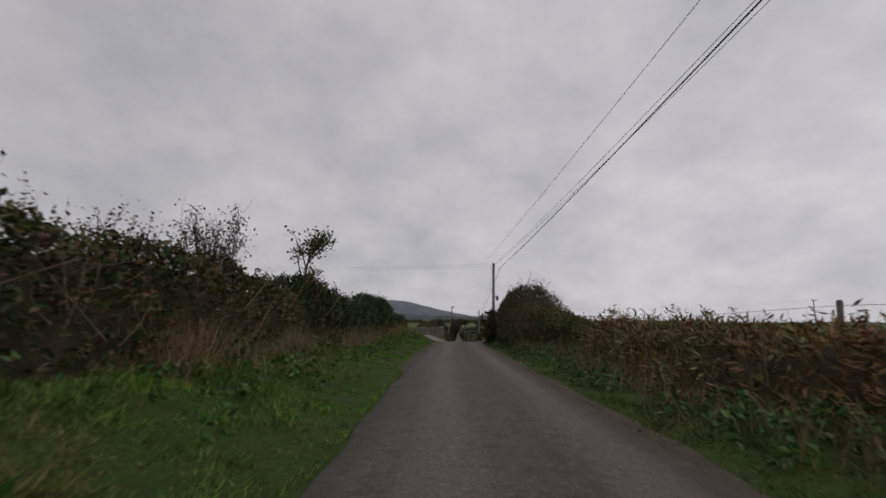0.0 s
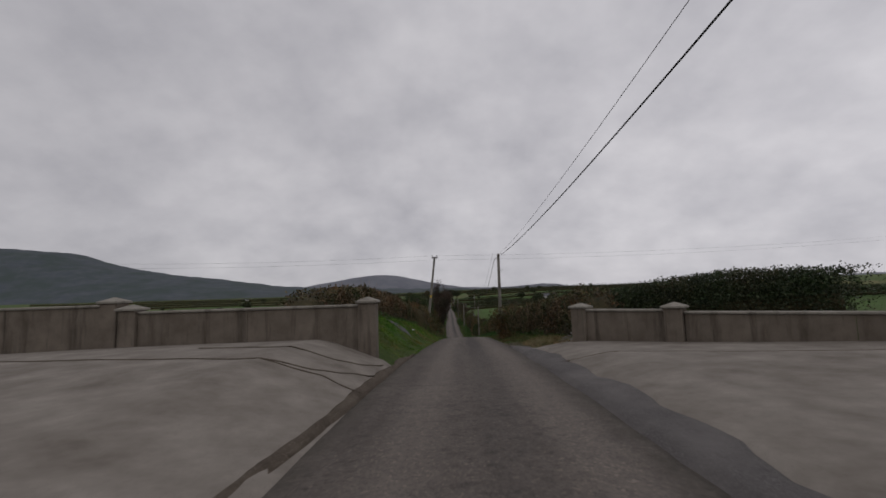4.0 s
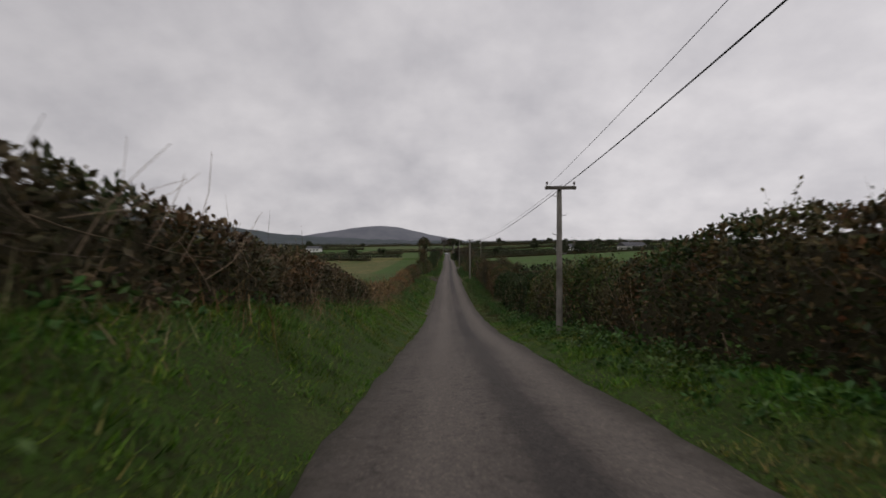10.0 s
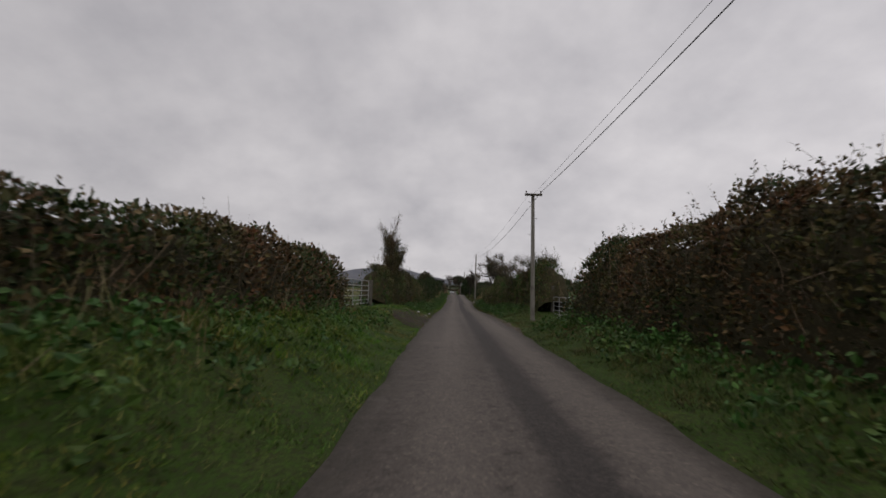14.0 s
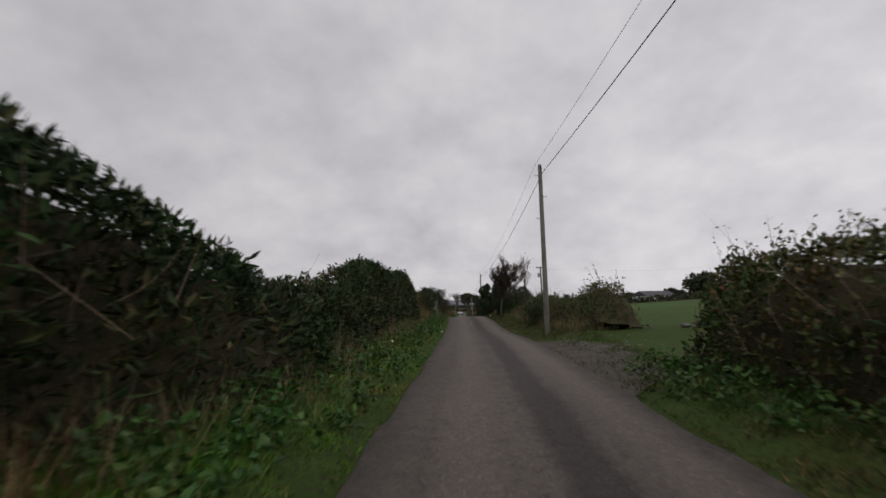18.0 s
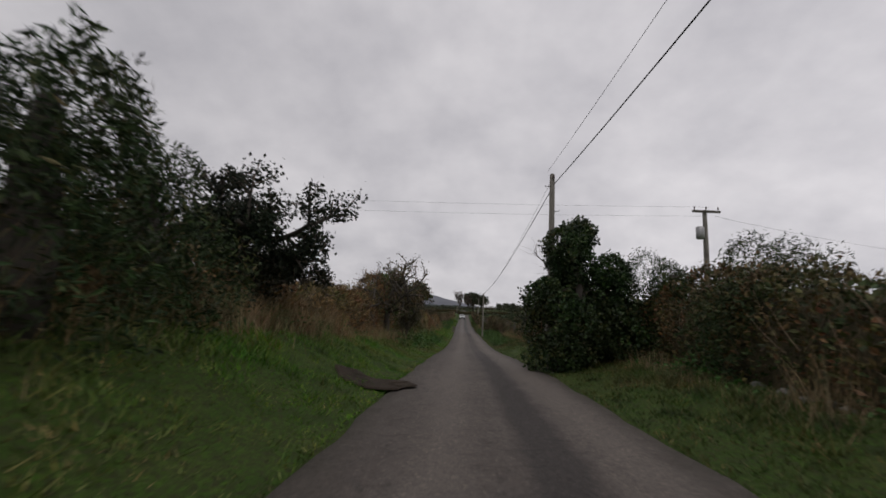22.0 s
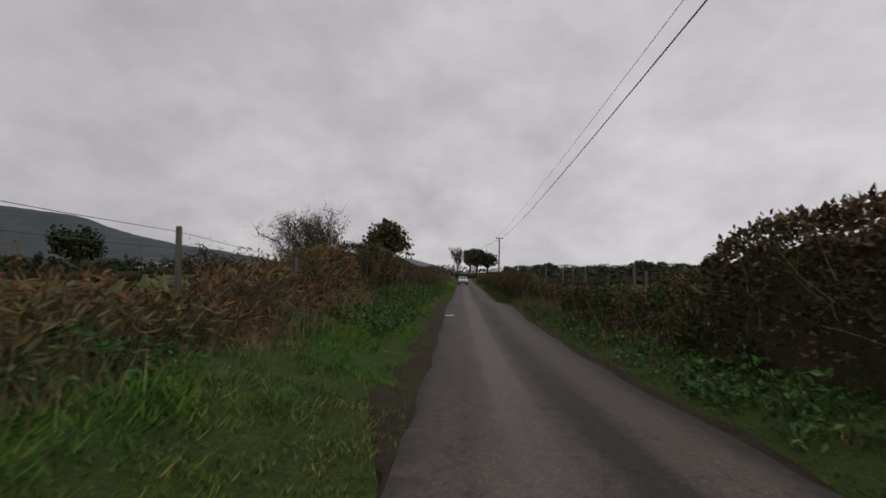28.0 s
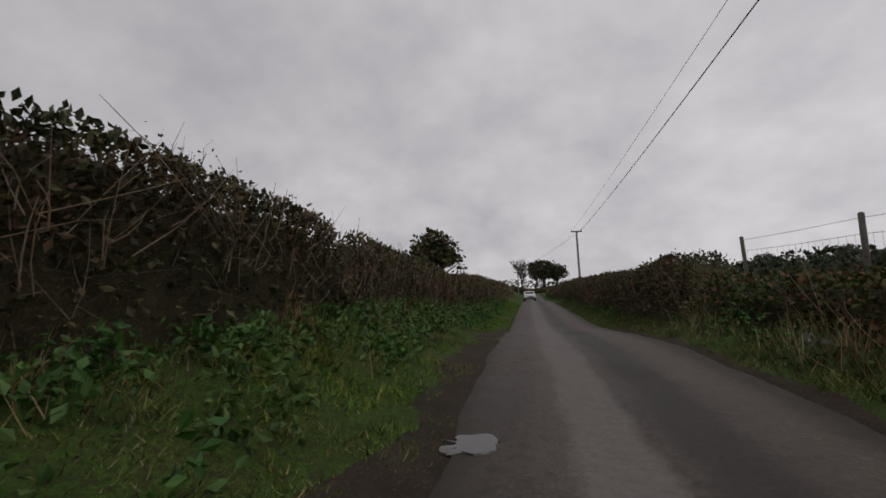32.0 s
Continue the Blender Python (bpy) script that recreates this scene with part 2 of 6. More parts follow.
def chippings():
    n = Nodes("dark_loose_chippings", 0.9, 0.0, 0.3)
    grain = n.noise(60.0, 4.0, 0.75)
    c = n.ramp(grain, [(0.32, (0.05, 0.045, 0.044)), (0.55, (0.105, 0.096, 0.094)), (0.72, (0.24, 0.225, 0.22))])
    c = n.mix(n.window(n.noise(0.8, 4.0), 0.45, 0.75), c, (0.15, 0.137, 0.132))
    return n.colour(c).bump(grain, 0.8, 0.02).mat


def soil(name, a, b):
    n = Nodes(name, 0.95, 0.0, 0.2)
    f = n.noise(2.2, 6.0, 0.7)
    c = n.ramp(f, [(0.3, a), (0.7, b)])
    c = n.mix(n.window(n.noise(38.0, 3.0, 0.7), 0.55, 0.75), c, tuple(min(1.0, v * 2.0) for v in b))
    return n.colour(c).bump(n.noise(30.0, 5.0, 0.7), 0.8, 0.03).mat


def turf():
    n = Nodes("rough_turf", 0.95, 0.0, 0.15)
    f = n.noise(1.3, 6.0, 0.65)
    c = n.ramp(f, [(0.3, (0.032, 0.070, 0.010)), (0.5, (0.055, 0.112, 0.015)), (0.72, (0.095, 0.12, 0.032))])
    c = n.mix(n.window(n.noise(18.0, 4.0, 0.7), 0.42, 0.62), c, (0.045, 0.044, 0.020))
    c = n.mix(n.window(n.noise(55.0, 3.0, 0.7), 0.45, 0.65), c, (0.026, 0.040, 0.010))
    near = n.colour(c)
    # far from the lane the ground is grazed and mown fields
    sep = n.t.nodes.new("ShaderNodeSeparateXYZ")
    n.link(n.pos.outputs["Position"], sep.inputs[0])
    away = n.window(n.math("ABSOLUTE", n.math("SUBTRACT", sep.outputs["X"], 4.0)), 7.0, 16.0)
    cells = n.t.nodes.new("ShaderNodeTexVoronoi")
    cells.inputs["Scale"].default_value = 0.011
    n.link(n.pos.outputs["Position"], cells.inputs["Vector"])
    tint = n.t.nodes.new("ShaderNodeSeparateColor")
    n.link(cells.outputs["Color"], tint.inputs[0])
    field = n.ramp(tint.outputs[0], [(0.0, (0.045, 0.095, 0.018)), (0.35, (0.06, 0.125, 0.024)), (0.6, (0.085, 0.10, 0.032)), (0.85, (0.16, 0.135, 0.055))])
    field = n.mix(n.window(n.noise(0.12, 5.0), 0.4, 0.7), field, (0.06, 0.085, 0.026))
    field = n.mix(n.window(n.noise(1.1, 5.0, 0.7), 0.42, 0.7), field, (0.045, 0.07, 0.018))
    n.colour(n.mix(away, c, field))
    return near.bump(n.noise(25.0, 5.0, 0.7), 0.7, 0.05).mat


def timber(name, a, b, rough=0.85):
    n = Nodes(name, rough, 0.0, 0.25)
    g = n.noise(6.0, 5.0, 0.65, stretch=(9.0, 9.0, 0.35))
    c = n.ramp(g, [(0.3, a), (0.7, b)])
    c = n.mix(n.window(n.noise(1.1, 4.0), 0.5, 0.75), c, tuple(v * 0.55 for v in a))
    return n.colour(c).bump(g, 0.5, 0.01).mat


def concrete(name, a, b, streaks=True):
    n = Nodes(name, 0.9, 0.0, 0.25)
    c = n.ramp(n.noise(1.4, 6.0, 0.65), [(0.3, a), (0.7, b)])
    if streaks:
        s = n.noise(2.4, 5.0, 0.7, stretch=(1.6, 1.6, 0.16))
        c = n.mix(n.window(s, 0.5, 0.72), c, tuple(v * 0.52 for v in a))
    c = n.mix(n.window(n.noise(85.0, 3.0, 0.7), 0.58, 0.75), c, tuple(v * 0.6 for v in a))
    return n.colour(c).bump(n.noise(70.0, 4.0, 0.7), 0.45, 0.012).mat


def metal(name, a, b, rough=0.5, m=0.8):
    n = Nodes(name, rough, m, 0.5)
    c = n.ramp(n.noise(7.0, 5.0, 0.7), [(0.35, a), (0.7, b)])
    return n.colour(c).bump(n.noise(60.0, 3.0), 0.15, 0.004).mat


def plain(name, c, rough=0.6, m=0.0, spec=0.4):
    n = Nodes(name, rough, m, spec)
    f = n.noise(14.0, 4.0)
    return n.colour(n.ramp(f, [(0.3, tuple(v * 0.8 for v in c)), (0.7, c)])).mat


M = {}
M["road"] = asphalt()
M["chips"] = chippings()
M["turf"] = turf()
M["soil"] = soil("bare_earth", (0.055, 0.042, 0.032), (0.11, 0.09, 0.07))
M["gravel"] = soil("gravel_margin", (0.055, 0.047, 0.040), (0.115, 0.10, 0.087))
M["pole"] = timber("grey_pole_timber", (0.15, 0.135, 0.115), (0.25, 0.235, 0.21))
M["post"] = timber("weathered_post", (0.06, 0.052, 0.044), (0.15, 0.135, 0.115))
M["bark"] = timber("dark_bark", (0.040, 0.033, 0.027), (0.10, 0.088, 0.074))
M["twig"] = timber("brown_twigs", (0.065, 0.046, 0.034), (0.16, 0.125, 0.095))
M["mud"] = soil("dark_mud", (0.022, 0.016, 0.011), (0.05, 0.037, 0.026))
M["cane"] = timber("pale_dead_canes", (0.13, 0.085, 0.055), (0.34, 0.26, 0.175))
M["straw"] = leafy("dead_stalks", [(0.0, (0.15, 0.105, 0.055)), (0.5, (0.23, 0.17, 0.095)), (1.0, (0.32, 0.26, 0.16))], 0.8)
M["render"] = concrete("dashed_render", (0.105, 0.086, 0.068), (0.19, 0.16, 0.13))
M["coping"] = concrete("wall_coping", (0.18, 0.165, 0.14), (0.29, 0.27, 0.235))
M["apron"] = concrete("yard_concrete", (0.13, 0.112, 0.094), (0.25, 0.225, 0.197), False)
M["stone"] = concrete("field_stone", (0.12, 0.115, 0.105), (0.26, 0.25, 0.235), False)
M["steel"] = metal("galvanised_steel", (0.26, 0.26, 0.26), (0.42, 0.42, 0.42), 0.5, 0.7)
M["tin"] = metal("corrugated_tin", (0.30, 0.31, 0.33), (0.50, 0.51, 0.53), 0.5, 0.7)
M["wire"] = plain("dull_wire", (0.10, 0.10, 0.11), 0.6, 0.3)
M["cable"] = plain("black_cable", (0.012, 0.012, 0.014), 0.6)
M["black"] = plain("black_fitting", (0.018, 0.018, 0.02), 0.5)
M["insulator"] = plain("brown_porcelain", (0.06, 0.03, 0.02), 0.25)
M["yellow"] = plain("yellow_plate", (0.62, 0.40, 0.03), 0.5)
M["white"] = plain("white_paint", (0.78, 0.78, 0.76), 0.5)
M["slate"] = plain("grey_slate", (0.075, 0.075, 0.085), 0.7)
M["glass"] = plain("dark_glass", (0.02, 0.022, 0.026), 0.08)
M["rubber"] = plain("tyre_rubber", (0.02, 0.02, 0.02), 0.8)
M["car_paint"] = plain("white_car_paint", (0.72, 0.73, 0.74), 0.25)
M["lamp_glass"] = plain("clear_lamp", (0.6, 0.62, 0.65), 0.1)
# near-black brown-green: the dimness inside a hedge, put into the colour
M["core"] = soil("painted_hedge_shade", (0.014, 0.017, 0.007), (0.075, 0.060, 0.032))
M["puddle"] = plain("still_water", (0.05, 0.047, 0.042), 0.03, 0.0, 0.6)
# the blue-grey of distance haze is mixed into both heath colours
n = Nodes("hazed_distant_heath", 0.95, 0.0, 0.1)
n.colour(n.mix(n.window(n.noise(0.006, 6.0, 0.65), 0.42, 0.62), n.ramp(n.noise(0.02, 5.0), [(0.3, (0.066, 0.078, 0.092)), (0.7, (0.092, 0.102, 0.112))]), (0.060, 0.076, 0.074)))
M["hazed_heath"] = n.mat
n = Nodes("hazed_far_heath", 0.95, 0.0, 0.1)
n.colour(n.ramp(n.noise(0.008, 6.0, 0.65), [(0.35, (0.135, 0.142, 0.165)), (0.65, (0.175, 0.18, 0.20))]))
M["hazed_far_heath"] = n.mat
M["bramble"] = leafy("bramble_leaves", [(0.0, (0.012, 0.026, 0.008)), (0.35, (0.026, 0.046, 0.012)), (0.55, (0.045, 0.058, 0.017)), (0.75, (0.062, 0.046, 0.020)), (0.9, (0.098, 0.048, 0.026)), (1.0, (0.12, 0.085, 0.04))],
                     patch=[(0.0, (0.03, 0.026, 0.013)), (0.4, (0.072, 0.045, 0.024)), (0.75, (0.115, 0.066, 0.034)), (1.0, (0.05, 0.062, 0.02))], gain=1.5)
M["trimmed"] = leafy("clipped_hedge_leaves", [(0.0, (0.014, 0.022, 0.008)), (0.35, (0.032, 0.036, 0.013)), (0.6, (0.062, 0.044, 0.023)), (0.85, (0.10, 0.07, 0.04)), (1.0, (0.035, 0.06, 0.018))],
                     patch=[(0.0, (0.038, 0.028, 0.016)), (0.5, (0.082, 0.056, 0.032)), (1.0, (0.12, 0.088, 0.052))], gain=1.4)
M["gorse"] = leafy("gorse_spines", [(0.0, (0.010, 0.020, 0.007)), (0.5, (0.022, 0.040, 0.012)), (0.85, (0.038, 0.056, 0.018)), (1.0, (0.08, 0.066, 0.03))], 0.7, gain=1.3)
M["bracken"] = leafy("dead_bracken", [(0.0, (0.05, 0.03, 0.015)), (0.4, (0.11, 0.058, 0.026)), (0.75, (0.165, 0.098, 0.048)), (1.0, (0.055, 0.062, 0.02))],
                     patch=[(0.0, (0.045, 0.05, 0.018)), (0.6, (0.11, 0.078, 0.035)), (1.0, (0.19, 0.14, 0.07))], gain=1.6)
M["tree_leaf"] = leafy("autumn_tree_leaves", [(0.0, (0.014, 0.022, 0.008)), (0.4, (0.030, 0.036, 0.013)), (0.75, (0.062, 0.05, 0.022)), (1.0, (0.11, 0.062, 0.03))], gain=1.45)
M["ivy"] = leafy("ivy_leaves", [(0.0, (0.008, 0.017, 0.006)), (0.5, (0.020, 0.038, 0.011)), (0.85, (0.036, 0.058, 0.018)), (1.0, (0.065, 0.06, 0.026))], 0.45, gain=1.25)
M["dark_leaf"] = leafy("purplish_autumn_leaves", [(0.0, (0.016, 0.013, 0.011)), (0.4, (0.034, 0.026, 0.020)), (0.75, (0.055, 0.038, 0.028)), (1.0, (0.085, 0.06, 0.035))], gain=1.2)
M["pine"] = leafy("pine_needles", [(0.0, (0.006, 0.011, 0.006)), (0.6, (0.014, 0.022, 0.011)), (1.0, (0.03, 0.034, 0.016))], 0.7)
M["weed"] = leafy("nettle_leaves", [(0.0, (0.022, 0.058, 0.012)), (0.5, (0.042, 0.098, 0.020)), (1.0, (0.075, 0.135, 0.035))], 0.55, gain=1.15)
M["grass"] = leafy("grass_blades", [(0.0, (0.021, 0.062, 0.004)), (0.4, (0.036, 0.098, 0.006)), (0.75, (0.068, 0.135, 0.009)), (0.97, (0.105, 0.14, 0.018)), (1.0, (0.18, 0.15, 0.06))], 0.55,
                   patch=[(0.0, (0.038, 0.058, 0.012)), (0.6, (0.068, 0.082, 0.02)), (1.0, (0.17, 0.13, 0.06))], patch_scale=0.3, gain=1.7)
M["bramble_green"] = leafy("green_bramble_leaves", [(0.0, (0.014, 0.032, 0.008)), (0.35, (0.030, 0.062, 0.013)), (0.65, (0.052, 0.088, 0.020)), (0.85, (0.075, 0.07, 0.026)), (0.95, (0.10, 0.052, 0.028)), (1.0, (0.12, 0.09, 0.04))],
                           patch=[(0.0, (0.03, 0.034, 0.013)), (0.5, (0.062, 0.055, 0.024)), (0.8, (0.10, 0.062, 0.034)), (1.0, (0.05, 0.075, 0.02))], gain=1.45)
# darker, browner blades for most of the right verge
M["dull_grass"] = leafy("dull_grass_blades", [(0.0, (0.024, 0.052, 0.009)), (0.5, (0.045, 0.082, 0.013)), (0.85, (0.078, 0.092, 0.026)), (1.0, (0.18, 0.135, 0.065))], 0.6,
                        patch=[(0.0, (0.04, 0.045, 0.013)), (0.6, (0.075, 0.068, 0.024)), (1.0, (0.17, 0.13, 0.06))], patch_scale=0.45, gain=1.15)
M["far_leaf"] = leafy("far_tree_leaves", [(0.0, (0.016, 0.024, 0.012)), (0.6, (0.03, 0.04, 0.018)), (1.0, (0.055, 0.052, 0.028))], gain=1.3)

# ---- the lay of the land ----
ROAD_W = 3.3
STEP = 8.0
ROAD_Z = np.array([-0.26, -0.13, 0.02, 0.03, -0.04, -0.09, -0.19, -0.53, -0.85, -1.35, -1.95, -2.63, -3.52, -4.45, -5.41, -6.40, -7.11, -7.54, -7.70, -7.70, -7.67, -7.71, -7.80, -7.97, -7.99, -7.84, -7.66, -7.63, -7.31, -7.12, -7.10, -7.29, -7.65, -8.07, -8.32, -8.43, -8.52, -8.52, -8.75, -8.68, -8.35, -8.52, -8.35, -8.14, -7.94, -7.77, -7.70, -7.67, -7.50, -7.18, -6.86, -6.54, -6.22, -5.89, -5.57, -5.25, -4.93, -4.61, -4.29, -3.97, -3.81, -3.81, -3.81])
ROAD_X = np.array([0.01, 0.01, -0.02, 0.32, 1.07, 1.97, 2.77, 2.93, 3.16, 3.4, 3.57, 3.87, 4.23, 4.7, 4.87, 5.2, 5.49, 5.78, 6.01, 6.14, 6.25, 6.51, 6.82, 7.11, 7.41, 7.7, 7.99, 8.27, 8.56, 8.84, 9.13, 9.41])


def smooth(y, start, step, table):
    """A smooth curve through evenly spaced values."""
    t = np.clip((np.asarray(y, float) - start) / step, 0, len(table) - 1.001)
    i = t.astype(int)
    f = t - i
    g = lambda k: table[np.clip(i + k, 0, len(table) - 1)]
    p0, p1, p2, p3 = g(-1), g(0), g(1), g(2)
    return p1 + 0.5 * f * (p2 - p0 + f * (2 * p0 - 5 * p1 + 4 * p2 - p3 + f * (3 * (p1 - p2) + p3 - p0)))


def road_z(y):
    return smooth(y, -16.0, 8.0, ROAD_Z)


def road_x(y):
    return smooth(y, -16.0, 16.0, ROAD_X)


# verge and hedge along the lane: every 8 m the foot of the hedge from the centre and its height over the road, every 4 m the top of the hedge
LEFT_FOOT = np.array([4.3, 4.3, 4.3, 4.3, 4.3, 4.3, 4.06, 4, 4, 3.8, 3.2, 3.2, 3.5, 3.83, 3.9, 3.96, 4.02, 4.09, 4.15, 4.08, 3.6, 3.5, 3.41, 3.31, 3.37, 3.45, 3.66, 4.08, 4.38, 4.31, 4.24, 4.24, 4.33, 4.38, 4.29, 4.2, 4.33, 4.4, 4.24, 3.92, 3.6])
LEFT_BASE = np.array([0.69, 0.56, 0.39, 0.51, 0.87, 0.97, 1.35, 1.31, 1.25, 1.09, 1.18, 1.21, 1.15, 1.05, 1.05, 1.01, 0.95, 0.99, 0.6, 0.47, 0.33, 0.38, 0.34, 0.25, 0.33, 0.36, 0.43, 0.61, 1.13, 0.8, 0.49, 0.63, 0.7, 0.67, 0.61, 0.49, 0.56, 0.74, 0.69, 0.69, 0.69])
LEFT_TOP = np.array([2.32, 2.28, 2.29, 2.12, 2.15, 2.16, 2.79, 2.76, 1.51, 2.27, 2.53, 2.46, 1.84, 2.12, 2.6, 2.74, 2.78, 2.52, 2.46, 2.8, 2.62, 2.53, 2.38, 2.33, 2.35, 2.26, 2.19, 1.99, 1.91, 2.04, 1.98, 2.12, 2.41, 2.35, 2.18, 2.56, 2.31, 2.54, 3.6, 2.63, 2.62, 2.5, 2.79, 2.74, 2.52, 2.97, 1.83, 1.75, 2.97, 2.62, 3.36, 3.14, 2.27, 2.18, 2.51, 2.1, 2.17, 2.15, 1.86, 2.32, 2.61, 3.78, 3.74, 3.6, 3.45, 2.42, 2.72, 2.55, 2.55, 1.57, 1.31, 1.16, 1.51, 2.17, 2.72, 2.8, 2.46, 2.38])
RIGHT_FOOT = np.array([3.3, 3.43, 3.57, 3.2, 3.35, 3.5, 3.63, 3.69, 3.64, 3.59, 3.53, 3.51, 3.53, 3.55, 3.57, 3.59, 3.6, 3.6, 3.6, 3.6, 3.4, 3.08, 3.12, 3.28, 3.35, 3.4, 3.4, 3.4, 3.6, 4.21, 4.24, 4.27, 4.29, 4.19, 4.1, 4, 3.44, 2.96, 2.84, 2.77, 2.7])
RIGHT_BASE = np.array([0.13, 0.13, 0.21, 0.26, 0.36, 0.5, 0.25, 0.24, 0.11, 0.09, 0.27, 0.29, 0.34, 0.25, 0.14, 0.13, 0.44, 0.42, 0.43, 0.43, 0.45, 0.11, 0.08, 0.21, 0.34, 0.16, 0.21, 0.17, 0.37, 0.35, 0.35, 0.3, 0.42, 0.48, 0.44, 0.5, 0.21, 0.2, 0.2, 0.2, 0.2])
RIGHT_TOP = np.array([1.18, 1.26, 1.39, 1.55, 1.52, 1.91, 3.5, 3.44, 3.31, 3.24, 3.93, 3.08, 2.22, 1.96, 1.81, 1.88, 2.09, 1.89, 2.1, 2.73, 2.54, 2.27, 2.08, 2.54, 2.31, 2.43, 2.8, 2.47, 2.26, 2.34, 2.69, 2.86, 3, 3.5, 3.1, 2.87, 2.94, 2.47, 3.32, 2.55, 2.52, 2.43, 2.44, 2.82, 2.27, 1.94, 1.79, 2.53, 1.6, 1.6, 1.11, 1.83, 1.17, 1.07, 1.4, 1.4, 1.19, 2.27, 2.71, 1.91, 2.8, 2.94, 3.43, 2.63, 2.47, 1.51, 2.27, 1.03, 2.08, 2.11, 2.07, 2.76, 2.82, 1.53, 1.41, 1.37, 1, 2.09])


def along(y, table):
    step = 4.0 if len(table) > 60 else STEP
    return np.interp(y, step * np.arange(len(table)), table)


def ease(t):
    t = np.clip(t, 0, 1)
    return t * t * (3 - 2 * t)


def opening(y, side):
    """How far a gateway or yard lies open beside the lane, 0 to 1."""
    spans = OPEN_LEFT if side < 0 else OPEN_RIGHT
    y = np.asarray(y, float)
    r = np.zeros_like(y)
    for a, b, _ in spans:
        r = np.maximum(r, ease((y - a + 1.0) / 2.0) * ease((b + 1.0 - y) / 2.0))
    return r


OPEN_LEFT = [(35.5, 50.2, 0.62), (146.0, 152.5, 0.55), (214.8, 220.7, 0.35)]
OPEN_RIGHT = [(38.0, 50.4, 0.24), (146.5, 152.0, 0.05), (185.0, 190.5, 0.12), (243.5, 248.5, 0.5)]


def sill(y, side):
    """Height of the ground in the openings over the road."""
    r = np.zeros_like(np.asarray(y, float))
    for a, b, h in OPEN_LEFT if side < 0 else OPEN_RIGHT:
        r = np.where((y > a - 2) & (y < b + 2), h * (0.3 + 0.7 * ease((y - 40) / 7)), r)
    return r



def wave(x, y, k, seed=0.0):
    return (np.sin(x * k + 1.3 * seed) * np.cos(y * k * 0.83 + seed) + 0.5 * np.sin(x * k * 2.3 + y * k * 1.7 + 2 * seed)) / 1.5


def lattice(x, y, z=0.0, seed=0):
    """Smooth random values from -1 to 1 on a unit lattice."""
    x, y, z = np.broadcast_arrays(*(np.asarray(v, float) for v in (x, y, z)))
    i, j, k = (np.floor(v).astype(np.int64) for v in (x, y, z))
    f, g, h = (ease(v - np.floor(v)) for v in (x, y, z))

    def pick(a, b, c):
        n = (a * 73856093) ^ (b * 19349663) ^ (c * 83492791) ^ (seed * 2654435761)
        n = (n ^ (n >> 13)) * 1274126177 & 0x7FFFFFFF
        return (n >> 7 & 0xFFFF) / 32767.5 - 1.0

    mix = lambda a, b, t: a + (b - a) * t
    lo = mix(mix(pick(i, j, k), pick(i + 1, j, k), f), mix(pick(i, j + 1, k), pick(i + 1, j + 1, k), f), g)
    hi = mix(mix(pick(i, j, k + 1), pick(i + 1, j, k + 1), f), mix(pick(i, j + 1, k + 1), pick(i + 1, j + 1, k + 1), f), g)
    return mix(lo, hi, h)


def land(x, y):
    """Height of the ground beside the lane and out to the hills."""
    x, y = np.asarray(x, float), np.asarray(y, float)
    u = x - road_x(y)
    a = np.abs(u)
    left = u < 0
    foot = np.where(left, along(y, LEFT_FOOT), along(y, RIGHT_FOOT))
    base = np.where(left, along(y, LEFT_BASE), along(y, RIGHT_BASE))
    open_here = np.where(left, opening(y, -1), opening(y, 1))
    base = base * (1 - open_here) + np.where(left, sill(y, -1), sill(y, 1)) * open_here
    foot = foot * (1 - open_here) + np.minimum(foot, 3.0) * open_here
    r = road_z(y)
    rise = base * ease((a - ROAD_W / 2 - 0.05) / np.maximum(foot - ROAD_W / 2, 0.3))
    # the yard entrance is a straight concrete ramp
    ramp = np.where(left & (y < 60), open_here, 0.0)
    rise = rise * (1 - ramp) + ramp * base * np.clip((a - ROAD_W / 2 - 0.05) / 1.6, 0, 1)
    bumps = (1 - open_here) * (0.035 * wave(x, y, 2.6, 1.0) + 0.02 * wave(x, y, 6.1, 2.0))
    z = r + rise + bumps * ease((a - ROAD_W / 2) / 0.6)
    z = np.where(a < ROAD_W / 2 + 0.02, r - 0.07, z)
    # fields behind the hedges
    out_l = np.clip(a - foot - 1.0, 0, None)
    side = np.where(left, -0.012 * np.minimum(out_l, 160), 0.045 * np.minimum(out_l, 90))
    z = z + side * ease(out_l / 8) + 0.5 * wave(x, y, 0.021, 4.0) * ease(out_l / 40)
    # the far country rises slowly towards the hills
    far = np.clip(np.hypot(x, y - 150) - 330, 0, None)
    return z + 0.010 * far


# ---- mesh helpers ----


def mesh_of(name, verts, faces, mats=(), smooth_faces=False):
    """A mesh from arrays: verts (n, 3), faces (m, 3) or (m, 4)."""
    verts, faces = np.asarray(verts, np.float32), np.asarray(faces, np.int32)
    me = bpy.data.meshes.new(name)
    k = faces.shape[1]
    me.vertices.add(len(verts))
    me.vertices.foreach_set("co", verts.ravel())
    me.loops.add(faces.size)
    me.loops.foreach_set("vertex_index", faces.ravel())
    me.polygons.add(len(faces))
    me.polygons.foreach_set("loop_start", np.arange(0, faces.size, k, dtype=np.int32))
    me.polygons.foreach_set("use_smooth", np.full(len(faces), smooth_faces))
    me.update(calc_edges=True)
    for m in mats if isinstance(mats, (list, tuple)) else (mats,):
        me.materials.append(m)
    return me


